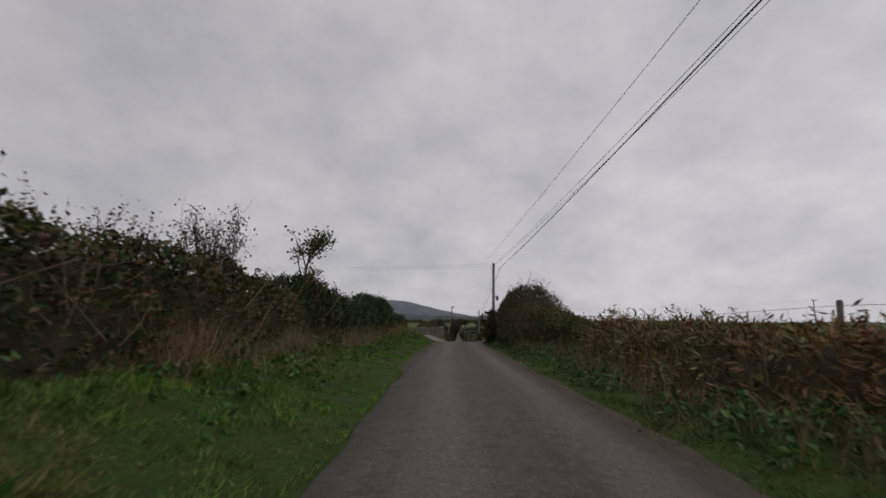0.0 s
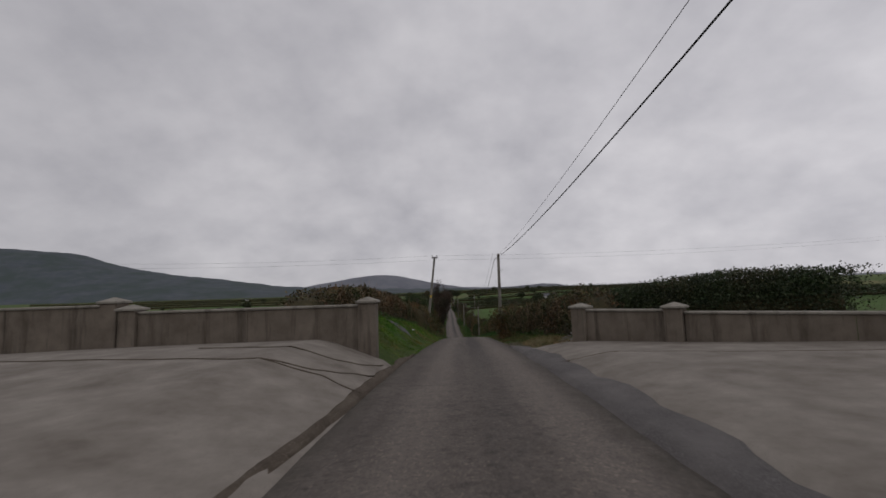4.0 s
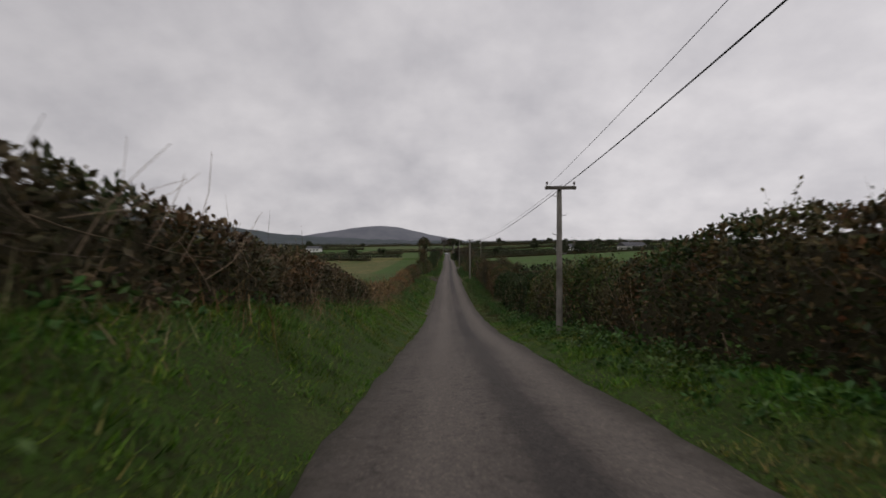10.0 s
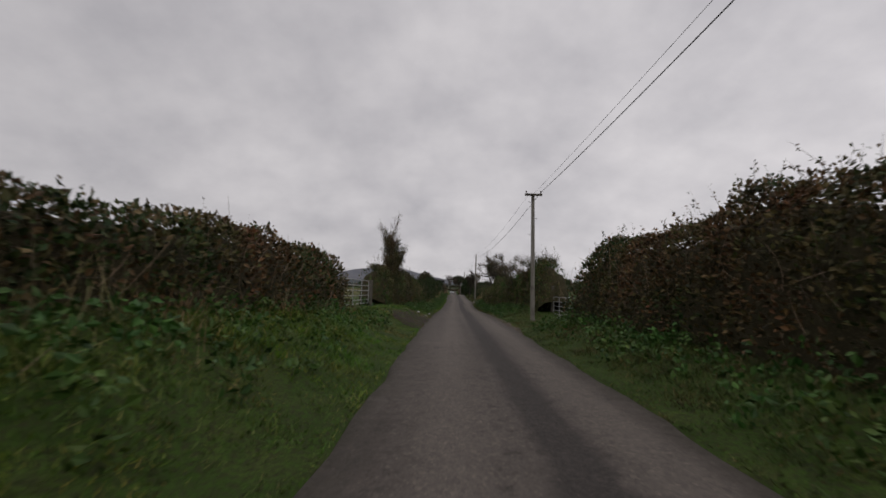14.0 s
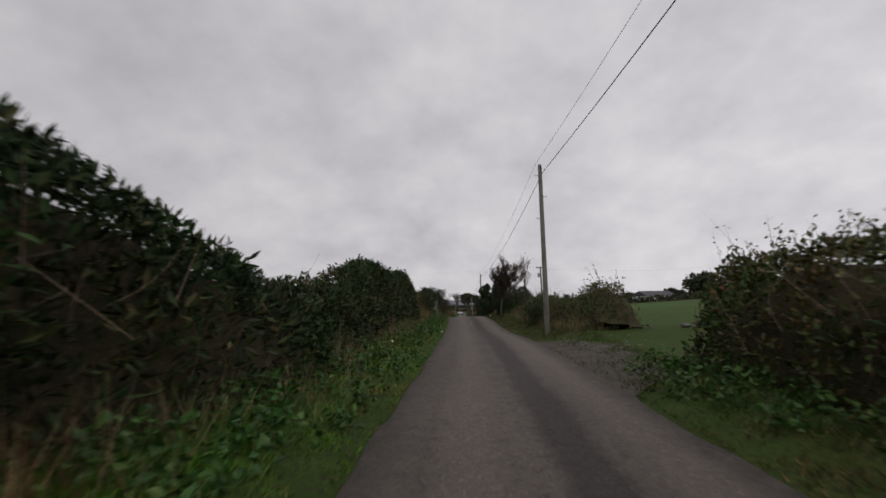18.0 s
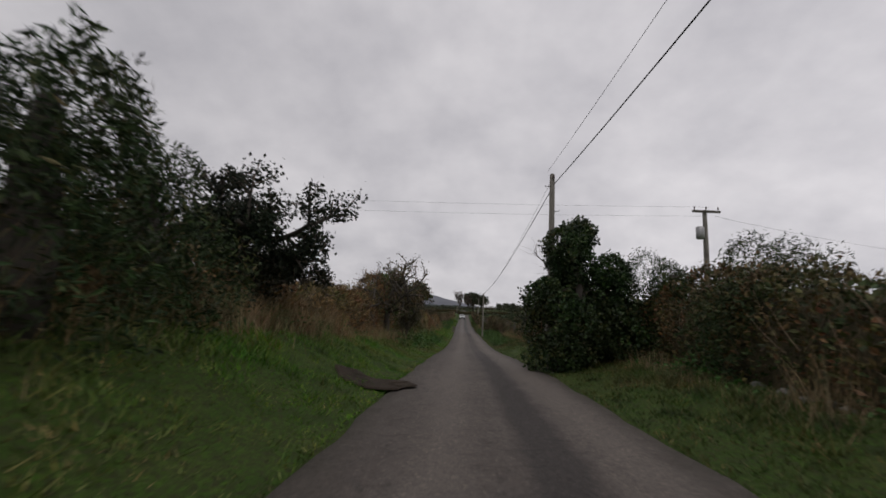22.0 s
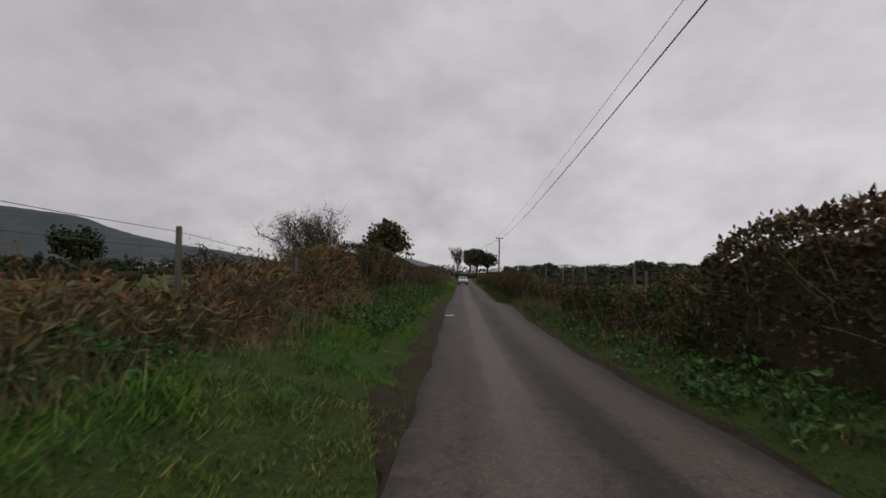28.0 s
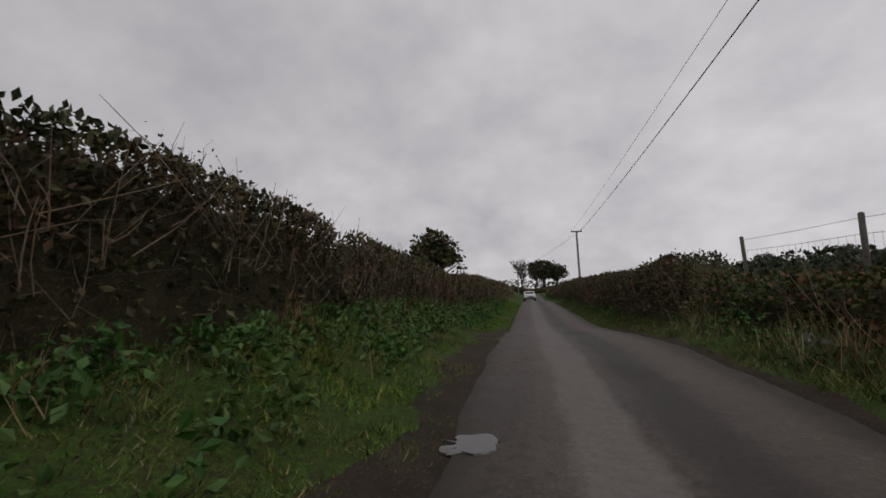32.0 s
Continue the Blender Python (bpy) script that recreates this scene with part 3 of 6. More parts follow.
def thing(name, label, category, at=(0, 0, 0), group="", kind=""):
    ob = new(name)
    ob.location = at
    return tagged(ob, label, category, group, kind)


def child(name, me, parent, label=""):
    ob = new(name, me)
    ob.parent = parent
    if label:
        ob["label"] = label
    return ob


def part(name, bm, material, parent, label="", smooth_faces=False):
    me = bpy.data.meshes.new(name)
    for f in bm.faces:
        f.smooth = smooth_faces
    bm.to_mesh(me)
    bm.free()
    me.materials.append(material)
    return child(name, me, parent, label)


def box(bm, x0, y0, z0, x1, y1, z1, bevel=0.0, m=None):
    r = bmesh.ops.create_cube(bm, size=1.0)["verts"]
    for v in r:
        v.co = Vector(((x0 + x1) / 2 + v.co.x * (x1 - x0), (y0 + y1) / 2 + v.co.y * (y1 - y0), (z0 + z1) / 2 + v.co.z * (z1 - z0)))
    if bevel:
        edges = list({e for v in r for e in v.link_edges})
        r = bmesh.ops.bevel(bm, geom=edges, offset=bevel, segments=1, affect="EDGES")["verts"]
    if m is not None:
        bmesh.ops.transform(bm, matrix=m, verts=list({v for v in r}))
    return bm


def boxed(*a, bevel=0.0, m=None):
    return box(bmesh.new(), *a, bevel=bevel, m=m)


class Tubes:
    """Many tapered round rods in one mesh."""

    def __init__(self, sides=5):
        self.k, self.v, self.f, self.n = sides, [], [], 0

    def add(self, pts, radii):
        pts = np.asarray(pts, float)
        radii = np.broadcast_to(np.asarray(radii, float), (len(pts),))
        d = np.gradient(pts, axis=0)
        d /= np.linalg.norm(d, axis=1)[:, None] + 1e-9
        ref = np.where(np.abs(d[:, 2:3]) > 0.9, np.array([[1.0, 0, 0]]), np.array([[0, 0, 1.0]]))
        a = np.cross(d, ref)
        a /= np.linalg.norm(a, axis=1)[:, None] + 1e-9
        b = np.cross(d, a)
        ang = np.arange(self.k) * 2 * np.pi / self.k
        ring = pts[:, None] + radii[:, None, None] * (np.cos(ang)[None, :, None] * a[:, None] + np.sin(ang)[None, :, None] * b[:, None])
        self.v.append(ring.reshape(-1, 3))
        n, k = len(pts), self.k
        i = np.arange(n - 1)[:, None] * k + np.arange(k)[None]
        j = np.arange(n - 1)[:, None] * k + (np.arange(k)[None] + 1) % k
        self.f.append(np.stack([i, j, j + k, i + k], -1).reshape(-1, 4) + self.n)
        # closed ends
        if k == 4:
            self.f.append(np.array([[3, 2, 1, 0], [(n - 1) * k, (n - 1) * k + 1, (n - 1) * k + 2, (n - 1) * k + 3]]) + self.n)
        elif k == 6:
            e = (n - 1) * k
            self.f.append(np.array([[3, 2, 1, 0], [5, 4, 3, 0], [e, e + 1, e + 2, e + 3], [e, e + 3, e + 4, e + 5]]) + self.n)
        self.n += n * k

    def mesh(self, name, mat):
        if not self.v:
            return None
        return mesh_of(name, np.concatenate(self.v), np.concatenate(self.f), mat, True)


RNG = np.random.default_rng(7)


def leaf_cards(points, size, aspect=0.6, up=None, droop=0.5, rng=RNG):
    """Small pointed leaves at the given points: verts and faces, each leaf an island of two triangles folded at the midrib."""
    n = len(points)
    d = rng.normal(size=(n, 3))
    if up is not None:
        d = d * droop + np.asarray(up)
    d /= np.linalg.norm(d, axis=1)[:, None] + 1e-9
    s = rng.normal(size=(n, 3))
    s -= d * np.sum(s * d, 1)[:, None]
    s /= np.linalg.norm(s, axis=1)[:, None] + 1e-9
    nor = np.cross(d, s)
    L = np.broadcast_to(np.asarray(size, float), (n,)) * rng.uniform(0.6, 1.4, n)
    w = L * aspect * 0.5
    p = np.asarray(points, float)
    v = np.stack([p, p + d * (L * 0.5)[:, None] + s * w[:, None] + nor * (w * 0.35)[:, None], p + d * L[:, None],
                  p + d * (L * 0.5)[:, None] - s * w[:, None] + nor * (w * 0.35)[:, None]], 1).reshape(-1, 3)
    f = np.arange(n)[:, None] * 4 + np.array([[0, 1, 2, 3]])
    return v, f


def blades(points, height, width, lean=0.35, rng=RNG):
    """Upright grass blades, one triangle each."""
    n = len(points)
    h = np.broadcast_to(np.asarray(height, float), (n,)) * rng.uniform(0.5, 1.5, n)
    ang = rng.uniform(0, 2 * np.pi, n)
    side = np.stack([np.cos(ang), np.sin(ang), np.zeros(n)], 1) * (np.broadcast_to(np.asarray(width, float), (n,)) * rng.uniform(0.6, 1.3, n))[:, None]
    tip = rng.normal(size=(n, 3)) * lean
    tip[:, 2] = 1.0
    p = np.asarray(points, float)
    v = np.stack([p - side, p + side, p + tip * h[:, None]], 1).reshape(-1, 3)
    return v, np.arange(n)[:, None] * 3 + np.array([[0, 1, 2]])

# ---- ground, road and hills ----


def grid_mesh(name, X, Y, Z, mat, uv=None):
    r, c = X.shape
    v = np.stack([X, Y, Z], -1).reshape(-1, 3)
    i = np.arange(r - 1)[:, None] * c + np.arange(c - 1)[None]
    f = np.stack([i, i + 1, i + 1 + c, i + c], -1).reshape(-1, 4)
    me = mesh_of(name, v, f, mat, True)
    if uv is not None:
        layer = me.uv_layers.new(name="lane")
        layer.data.foreach_set("uv", uv.reshape(-1, 2)[f.ravel()].astype(np.float32).ravel())
    return me


near_u = np.concatenate([np.arange(1.60, 5.2, 0.2), np.arange(5.2, 9, 0.5), np.array([9.5, 11, 13, 16, 20, 26, 34, 45, 60, 80, 110, 150, 210, 300, 430, 620, 900, 1400, 2200, 3400])])
us = np.concatenate([-near_u[::-1], [-1.2, 0.0, 1.2], near_u])
ys = np.concatenate([[-2400, -1200, -600, -300, -150, -80, -45, -30, -20], np.arange(-14, 345, 0.8), [348, 353, 360, 368, 378, 390, 405, 425, 450, 480, 520, 570, 640, 740, 880, 1100, 1500, 2100, 2900, 3900]])
U, Y = np.meshgrid(us, ys)
X = road_x(Y) + U
tagged(new("ground", grid_mesh("ground", X, Y, land(X, Y), M["turf"])), "rough green verges and grazed fields", "ground", kind="structure")

ru = np.array([-1.72, -1.62, -1.45, -1.2, -0.8, -0.4, 0.0, 0.4, 0.8, 1.2, 1.45, 1.62, 1.72])
ry = np.arange(-40, 480, 0.5)
U, Y = np.meshgrid(ru, ry)
edge = np.where(U < 0, 0.10 * wave(Y, Y * 0 + 2, 0.9, 3) + 0.05 * wave(Y, Y * 0, 3.7, 5), 0.10 * wave(Y, Y * 0 + 5, 0.8, 1) + 0.05 * wave(Y, Y * 0, 3.3, 8))
UU = U + np.where(np.abs(U) > 1.4, edge * np.sign(U), 0)
Z = road_z(Y) + 0.045 * (1 - (U / 1.65) ** 2) - np.where(np.abs(U) > 1.7, 0.09, 0) + 0.006 * wave(U * 2, Y, 0.7, 2)
road = tagged(new("road", grid_mesh("road", road_x(Y) + UU, Y, Z, M["road"], np.stack([UU, Y], -1))), "worn single-track asphalt lane with a dark gritty centre strip", "road", kind="structure")


def ridge(name, label, pts, y0, depth, mat, rough):
    """A range of hills whose skyline runs through the given places."""
    px, pz = np.array(pts, float).T
    xs = np.linspace(px[0], px[-1], 160)
    crest = np.interp(xs, px, pz) + rough * (wave(xs, xs * 0, 0.02, 1) + 0.5 * wave(xs, xs * 0, 0.07, 2))
    t = np.linspace(0, 1, 26)
    XX, TT = np.meshgrid(xs, t)
    prof = np.sin(np.clip(TT / 0.62, 0, 1) * np.pi / 2) ** 1.25 * np.where(TT > 0.62, 1 - 0.6 * ((TT - 0.62) / 0.38) ** 2, 1)
    ZZ = -30 + (crest[None] + 30) * prof + rough * 0.8 * wave(XX, TT * depth, 0.011, 3) * prof * (1 - prof) * 4
    ob = new(name, grid_mesh(name, XX, y0 + (TT - 0.62) * depth, ZZ, mat))
    return tagged(ob, label, "hill", kind="structure")


# far ranges, with their haze held in the material colour
ridge("hills_west", "dark heathery mountainside under low cloud, tinted with painted haze", [(-4200, 420), (-3600, 460), (-3220, 440), (-2880, 405), (-2510, 365), (-2230, 275), (-1860, 200), (-1460, 150), (-1180, 105), (-940, 80), (-600, 62), (-300, 50), (200, 40)], 3000, 1700, M["hazed_heath"], 6)
ridge("hill_north", "distant hill painted pale blue-grey as haze", [(-1350, 22), (-1050, 98), (-830, 130), (-670, 156), (-485, 173), (-350, 164), (-230, 139), (-20, 90), (200, 54), (420, 43), (615, 46), (760, 58), (840, 63), (930, 55), (1020, 38), (1500, 30), (2600, 40), (3600, 60)], 3500, 900, M["hazed_far_heath"], 2.5)

# ---- hedges ----
STYLES = {
    # leaf material, leaves a metre, leaf size, leaf shape, rods a metre, shoots a metre, shoot height, roughness of the outline
    "bramble": ("bramble", 1350, 0.085, 0.62, 16, 7, 0.32, 0.28),
    "wild": ("bramble", 1400, 0.085, 0.6, 18, 9, 0.5, 0.38),
    "green": ("bramble_green", 1500, 0.085, 0.55, 16, 13, 0.62, 0.42),
    "trimmed": ("trimmed", 1450, 0.085, 0.55, 30, 6, 0.14, 0.16),
    "gorse": ("gorse", 1350, 0.15, 0.30, 10, 10, 0.34, 0.42),
    "bracken": ("bracken", 1000, 0.145, 0.24, 24, 14, 0.4, 0.30),
    "bush": ("tree_leaf", 1700, 0.075, 0.6, 30, 22, 0.6, 0.4),
}


def noise_grid(g):
    """Rough unevenness for the heart of a hedge."""
    return np.array([[noise.noise(Vector(p) * 2.3) + 0.7 * noise.noise(Vector(p) * 5.1) for p in row] for row in g])


def hedge(label, side, y0, y1, style, top=None, thick=1.5, straw=0, group="hedges of the lane", shift=0.0, canes=4):
    """One run of hedge: a heart painted shade-dark, rods and shoots, and many leaves."""
    leaf, dens, size, aspect, rods, shoots, shoot_h, jag = STYLES[style]
    rng = np.random.default_rng(int(y0 * 13 + (side + 2) * 991))
    foot_t, base_t, top_t = (LEFT_FOOT, LEFT_BASE, LEFT_TOP) if side < 0 else (RIGHT_FOOT, RIGHT_BASE, RIGHT_TOP)
    ym = (y0 + y1) / 2
    ob = thing("hedge", label, "hedge", (float(road_x(ym) + side * along(ym, foot_t)), ym, float(road_z(ym) + along(ym, base_t))), group)
    inv = Vector(ob.location)
    square = style == "trimmed"
    taper = 1.8 if style == "bush" else 0.9

    def shape(y, a):
        """Place on the hedge's skin: a runs 0 to 1 from the road side's foot over the top to the back."""
        foot, base, tall = along(y, foot_t) + shift, along(y, base_t) - 0.1, (along(y, top_t) if top is None else np.full_like(y, top)) - 0.1
        if shift < 0:
            base = land(road_x(y) + side * foot, y) - road_z(y) - 0.25
        end = np.minimum(ease((y - y0 + 0.1) / taper), ease((y1 + 0.1 - y) / taper)) ** 0.6
        H = np.maximum((tall - base) * (0.12 + 0.88 * end), 0.15) * (1 + jag * (0.28 * lattice(y * 0.4, 3.5, 0.5, side + 21) + 0.2 * lattice(y * 1.2, 1.5, 0.5, side + 22)))
        lumps = jag * (0.9 if square else 1.35) * (0.9 * lattice(y * 0.55, a * 2.2, 0.5, side + 5) + 0.6 * lattice(y * 1.4, a * 4.5, 0.5, side + 9) + 0.35 * lattice(y * 3.3, a * 9, 0.5, side + 14))
        th = np.pi * a
        ex = 1.0 - np.sign(np.cos(th)) * np.abs(np.cos(th)) ** (0.6 if square else 0.95)
        hz = np.abs(np.sin(th)) ** (0.55 if square else 0.72)
        across = foot + 0.5 * thick * ex - (0.22 if square else 0.1) * hz * np.sin(th) * (a < 0.5) + lumps * np.cos(th) * -0.7
        z = road_z(y) + base + H * hz * (1 + 0.0 * a) + lumps * np.sin(th) * 0.6
        x = road_x(y) + side * across
        return np.stack([x, y, z], -1)

    nl = max(4, int((y1 - y0) / 0.4))
    A, Yg = np.meshgrid(np.linspace(0, 1, 13), np.linspace(y0, y1, nl))
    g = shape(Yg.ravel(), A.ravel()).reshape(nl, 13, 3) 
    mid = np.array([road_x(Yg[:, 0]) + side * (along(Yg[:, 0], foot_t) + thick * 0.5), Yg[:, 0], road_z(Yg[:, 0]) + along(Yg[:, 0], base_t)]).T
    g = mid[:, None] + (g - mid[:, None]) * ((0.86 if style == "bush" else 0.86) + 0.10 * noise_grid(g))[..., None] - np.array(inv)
    # solid shell coloured like the unlit hollow behind the leaves
    child("heart", grid_mesh("heart", g[..., 0], g[..., 1], g[..., 2], M["core"]), ob, "solid brown-green hedge heart, darkened to stand for inner shade")
    # leaves, thickest on the side of the road and on top
    tall_m = float(np.mean((along(np.linspace(y0, y1, 9), top_t) if top is None else top) - along(np.linspace(y0, y1, 9), base_t)))
    n = int(dens * (0.3 if y0 > 335 else 0.64) * (y1 - y0) * min(max(tall_m / 1.6, 0.6), 1.6))
    y = rng.uniform(y0, y1, n)
    a = np.where(rng.random(n) < 0.9, rng.uniform(0.01, 0.6, n), rng.uniform(0.55, 1.0, n))
    gap = lattice(y * 2.6, a * 8.5, 0.5, side + 31) + 0.5 * lattice(y * 6.0, a * 19, 0.5, side + 33)
    keep = gap > rng.uniform(-1.2, -0.1, n)
    y, a = y[keep], a[keep]
    n = len(y)
    p = shape(y, a)
    th = np.pi * a
    outward = np.stack([-side * np.cos(th), np.zeros(n), np.sin(th) * 0.8 + 0.2], -1)
    p = p + outward * (0.06 - rng.gamma(1.6, 0.075, n) + 0.10 * rng.random(n) ** 4)[:, None] + rng.normal(size=(n, 3)) * 0.03
    V, F = leaf_cards(p - np.array(inv), size * 1.12, aspect, up=outward * 0.9, droop=0.8, rng=rng)
    vs, fs = [V], [F]
    # rods along and out of the face, and shoots that stand over the top
    tubes = Tubes(3)
    for kind, count in (("rod", int(rods * (y1 - y0))), ("shoot", int(shoots * (y1 - y0)))):
        if not count:
            continue
        yy = rng.uniform(y0, y1, count)
        aa = rng.uniform(0.03, 0.34, count) if kind == "rod" else rng.uniform(0.3, 0.65, count)
        q = shape(yy, aa)
        for k in range(count):
            if kind == "rod":
                d = np.array([-side * rng.uniform(-0.1, 0.25), rng.normal() * 0.9, rng.normal() * 0.5 - 0.1])
                L = rng.uniform(0.15, 0.55)
                r0 = rng.uniform(0.003, 0.008)
            else:
                d = np.array([rng.normal() * 0.28, rng.normal() * 0.3, 1.0])
                L = shoot_h * rng.uniform(0.35, 1.4)
                r0 = rng.uniform(0.003, 0.007)
            bend = rng.normal(size=3) * 0.18 * L
            s = np.linspace(0, 1, 3)[:, None]
            pts = q[k] + d * L * s + bend * s * s - np.array(inv) - d * 0.1
            tubes.add(pts, r0 * (1 - 0.75 * s[:, 0]))
            if kind == "shoot":
                m = int(rng.integers(6, 16)) if style != "gorse" else 18
                w = rng.uniform(0.15, 1.0, m)[:, None]
                lp = q[k] + d * L * w + bend * w * w - np.array(inv) - d * 0.1 + rng.normal(size=(m, 3)) * (0.02 if style != "gorse" else 0.012)
                V, F = leaf_cards(lp, size * 0.8, aspect, rng=rng)
                vs.append(V)
                fs.append(F)
    off = np.cumsum([0] + [len(v) for v in vs[:-1]])
    child("foliage", mesh_of("foliage", np.concatenate(vs), np.concatenate([f + o for f, o in zip(fs, off)]), M[leaf]), ob)["kind"] = "stuff"
    child("stem", tubes.mesh("stem", M["twig"]), ob)["kind"] = "stuff"
    # long dead canes standing and leaning on the face
    tubes = Tubes(3)
    count = int(canes * (y1 - y0))
    yy = rng.uniform(y0, y1, count)
    q = shape(yy, rng.uniform(0.04, 0.2, count))
    for k in range(count):
        d = np.array([-side * rng.uniform(0.0, 0.2), rng.normal() * 0.55, rng.uniform(0.4, 1.0) * (1 if rng.random() < 0.8 else -0.3)])
        L = rng.uniform(0.4, 1.25)
        bow = rng.normal(size=3) * 0.22 * L
        s = np.linspace(0, 1, 4)[:, None]
        start = q[k] + np.array([-side * rng.uniform(0.06, 0.2), 0, -0.15])
        tubes.add(start + d * L * s + bow * s * (1 - s) - np.array(inv), rng.uniform(0.004, 0.009) * (1 - 0.6 * s[:, 0]))
    child("cane", tubes.mesh("cane", M["cane"]), ob, "pale bare dead canes")["kind"] = "stuff"
    # undergrowth at the foot: nettles, ferns and trailing bramble
    n = int((130 if square else 200) * (y1 - y0))
    y = rng.uniform(y0, y1, n)
    across = along(y, foot_t) + shift + rng.normal(size=n) * 0.22 - 0.12
    lush = np.clip(0.35 + 0.9 * lattice(y * 0.8, across * 0.7, 0.5, side + 61) + 0.5 * lattice(y * 2.7, across * 2.5, 0.5, side + 62), 0, 1.3)
    keep = rng.random(n) < lush + 0.1
    y, across, lush = y[keep], across[keep], lush[keep]
    x = road_x(y) + side * across
    p = np.stack([x, y, land(x, y) + (0.08 + 0.34 * lush) * rng.random(len(y))], 1)
    V, F = leaf_cards(p - np.array(inv), 0.085, 0.5, up=np.array([[-side * 0.5, 0, 0.2]]), droop=0.9, rng=rng)
    child("undergrowth", mesh_of("undergrowth", V, F, M["weed"]), ob, "green nettles and trailing bramble at the foot")["kind"] = "stuff"
    if straw:
        n = int(straw * (y1 - y0))
        y = rng.uniform(y0, y1, n)
        foot, base = along(y, foot_t) + shift, along(y, base_t)
        across = foot + rng.normal(size=n) * 0.32 - 0.1
        x = road_x(y) + side * across
        clump = np.clip(0.45 + 0.9 * lattice(y * 1.1, across * 0.8, 0.5, side + 41), 0, 1.2)
        V, F = blades(np.stack([x, y, land(x, y) - 0.02], 1) - np.array(inv), 0.08 + 0.62 * clump, 0.007, 0.35, rng)
        child("dead_grass", mesh_of("dead_grass", V, F, M["straw"]), ob, "bleached dead grass stalks")["kind"] = "stuff"
    return ob


def run(side, cuts, style, label, **more):
    for a, b in zip(cuts[:-1], cuts[1:]):
        hedge(label, side, a, b, style, **more)


# left of the lane
run(-1, [-12, 1, 11], "wild", "overgrown bramble hedge full of tall dead stalks", straw=620, thick=1.8)
run(-1, [11, 24], "gorse", "tall dark gorse hedge with russet bracken at its foot", straw=420, thick=2.0)
run(-1, [24, 30], "gorse", "lower end of the dark gorse hedge", straw=300, thick=1.8)
run(-1, [30, 35.0], "gorse", "low tail of the gorse hedge beside the yard", straw=200, thick=1.5)
run(-1, [50.3, 60, 71.4], "trimmed", "clipped brown hawthorn hedge on a grass bank")
run(-1, [69.9, 76.6], "wild", "overgrown bramble mound growing round a pole", thick=2.7, shift=-1.15, straw=60)
run(-1, [76.4, 81.8], "wild", "overgrown bramble bank round the foot of a tree", thick=2.4, shift=-1.25)
run(-1, [81.4, 84], "wild", "overgrown end of the bramble bank", thick=2.2, shift=-0.3)
run(-1, [83, 94, 105], "trimmed", "clipped brown hedge above a wide grass verge", straw=60)
run(-1, [105, 118, 131], "bracken", "low bank of dead bracken and bramble", straw=120)
run(-1, [131, 145.5], "bramble", "low green and brown bramble hedge", straw=60)
run(-1, [153.5, 163, 172], "green", "dark green bramble hedge climbing a bank", thick=1.8)
run(-1, [172, 185, 203], "gorse", "dense dark green gorse hedge", straw=110, thick=1.9)
run(-1, [203, 214.0], "wild", "brown bramble hedge with dead stalks before the gates", straw=220, thick=1.9)
run(-1, [221.5, 232, 244], "bracken", "bank of tall bleached grass and dead bracken", straw=900, thick=1.9)
run(-1, [244, 253, 261], "green", "tall dark overgrown hedge of thorn and bramble", thick=2.0, straw=160, canes=9)
run(-1, [261, 275, 291], "bracken", "low russet bank of dead bracken beneath a fence", straw=260, thick=1.8)
run(-1, [291, 296], "bracken", "ragged bank of bracken and thorn before the hedge", straw=260, thick=1.6, canes=8)
run(-1, [296, 303, 313], "trimmed", "tall clipped hedge with bare brown stems below", straw=120, canes=20)
run(-1, [313, 326, 340, 354, 374], "trimmed", "tall clipped hedge with bare brown stems below", straw=90, canes=9)
# right of the lane
run(1, [-12, 2, 13], "bracken", "low scrub of bramble and dead grass", straw=240)
run(1, [14.5, 21.8], "bramble", "low brambles growing over a stone heap", straw=120)
run(1, [21.8, 29.5], "bush", "big rounded dark bush close to the road", thick=3.6, shift=-0.85)
run(1, [29.5, 37], "bush", "smaller dark bush beside the yard entrance", thick=3.0, shift=-0.5)
run(1, [51.5, 63, 74], "trimmed", "low clipped thorn hedge")
run(1, [74, 86, 98], "bramble", "broad dark bramble hedge")
run(1, [98, 109], "green", "mixed green bramble hedge along the dip")
run(1, [109, 122], "gorse", "uneven gorse and bramble hedge along the dip", thick=1.8, straw=60)
run(1, [122, 134, 146], "wild", "high brown bank of bramble and saplings", thick=2.0)
run(1, [152.5, 163, 174], "green", "thick untidy green hedge with upright shoots", thick=1.8)
run(1, [174, 185], "green", "rounded bramble hedge beside a field gateway")
run(1, [191.5, 207, 221], "green", "low rough bank of bramble and rank grass under a wire fence", thick=1.7, straw=260, shift=0.35)
run(1, [221, 232, 242.5], "wild", "high brown bramble bank with scattered gorse", straw=200, thick=2.0)
run(1, [249, 257], "wild", "ragged russet hedge set back on a grassy bank", straw=160, shift=0.6)
run(1, [257, 272], "bramble", "low bramble and rough grass on the bank", straw=220, shift=0.6)
run(1, [272, 284], "trimmed", "brown clipped hedge under a wire fence")
run(1, [284, 290], "trimmed", "square-cut end of a tall hedge")
run(1, [290, 306], "bramble", "low bramble and dead bracken on a grass bank", thick=0.9, straw=160)
run(1, [306, 320, 338, 360, 384], "trimmed", "long clipped hedge beside the bend")

# ---- grass on the verges ----


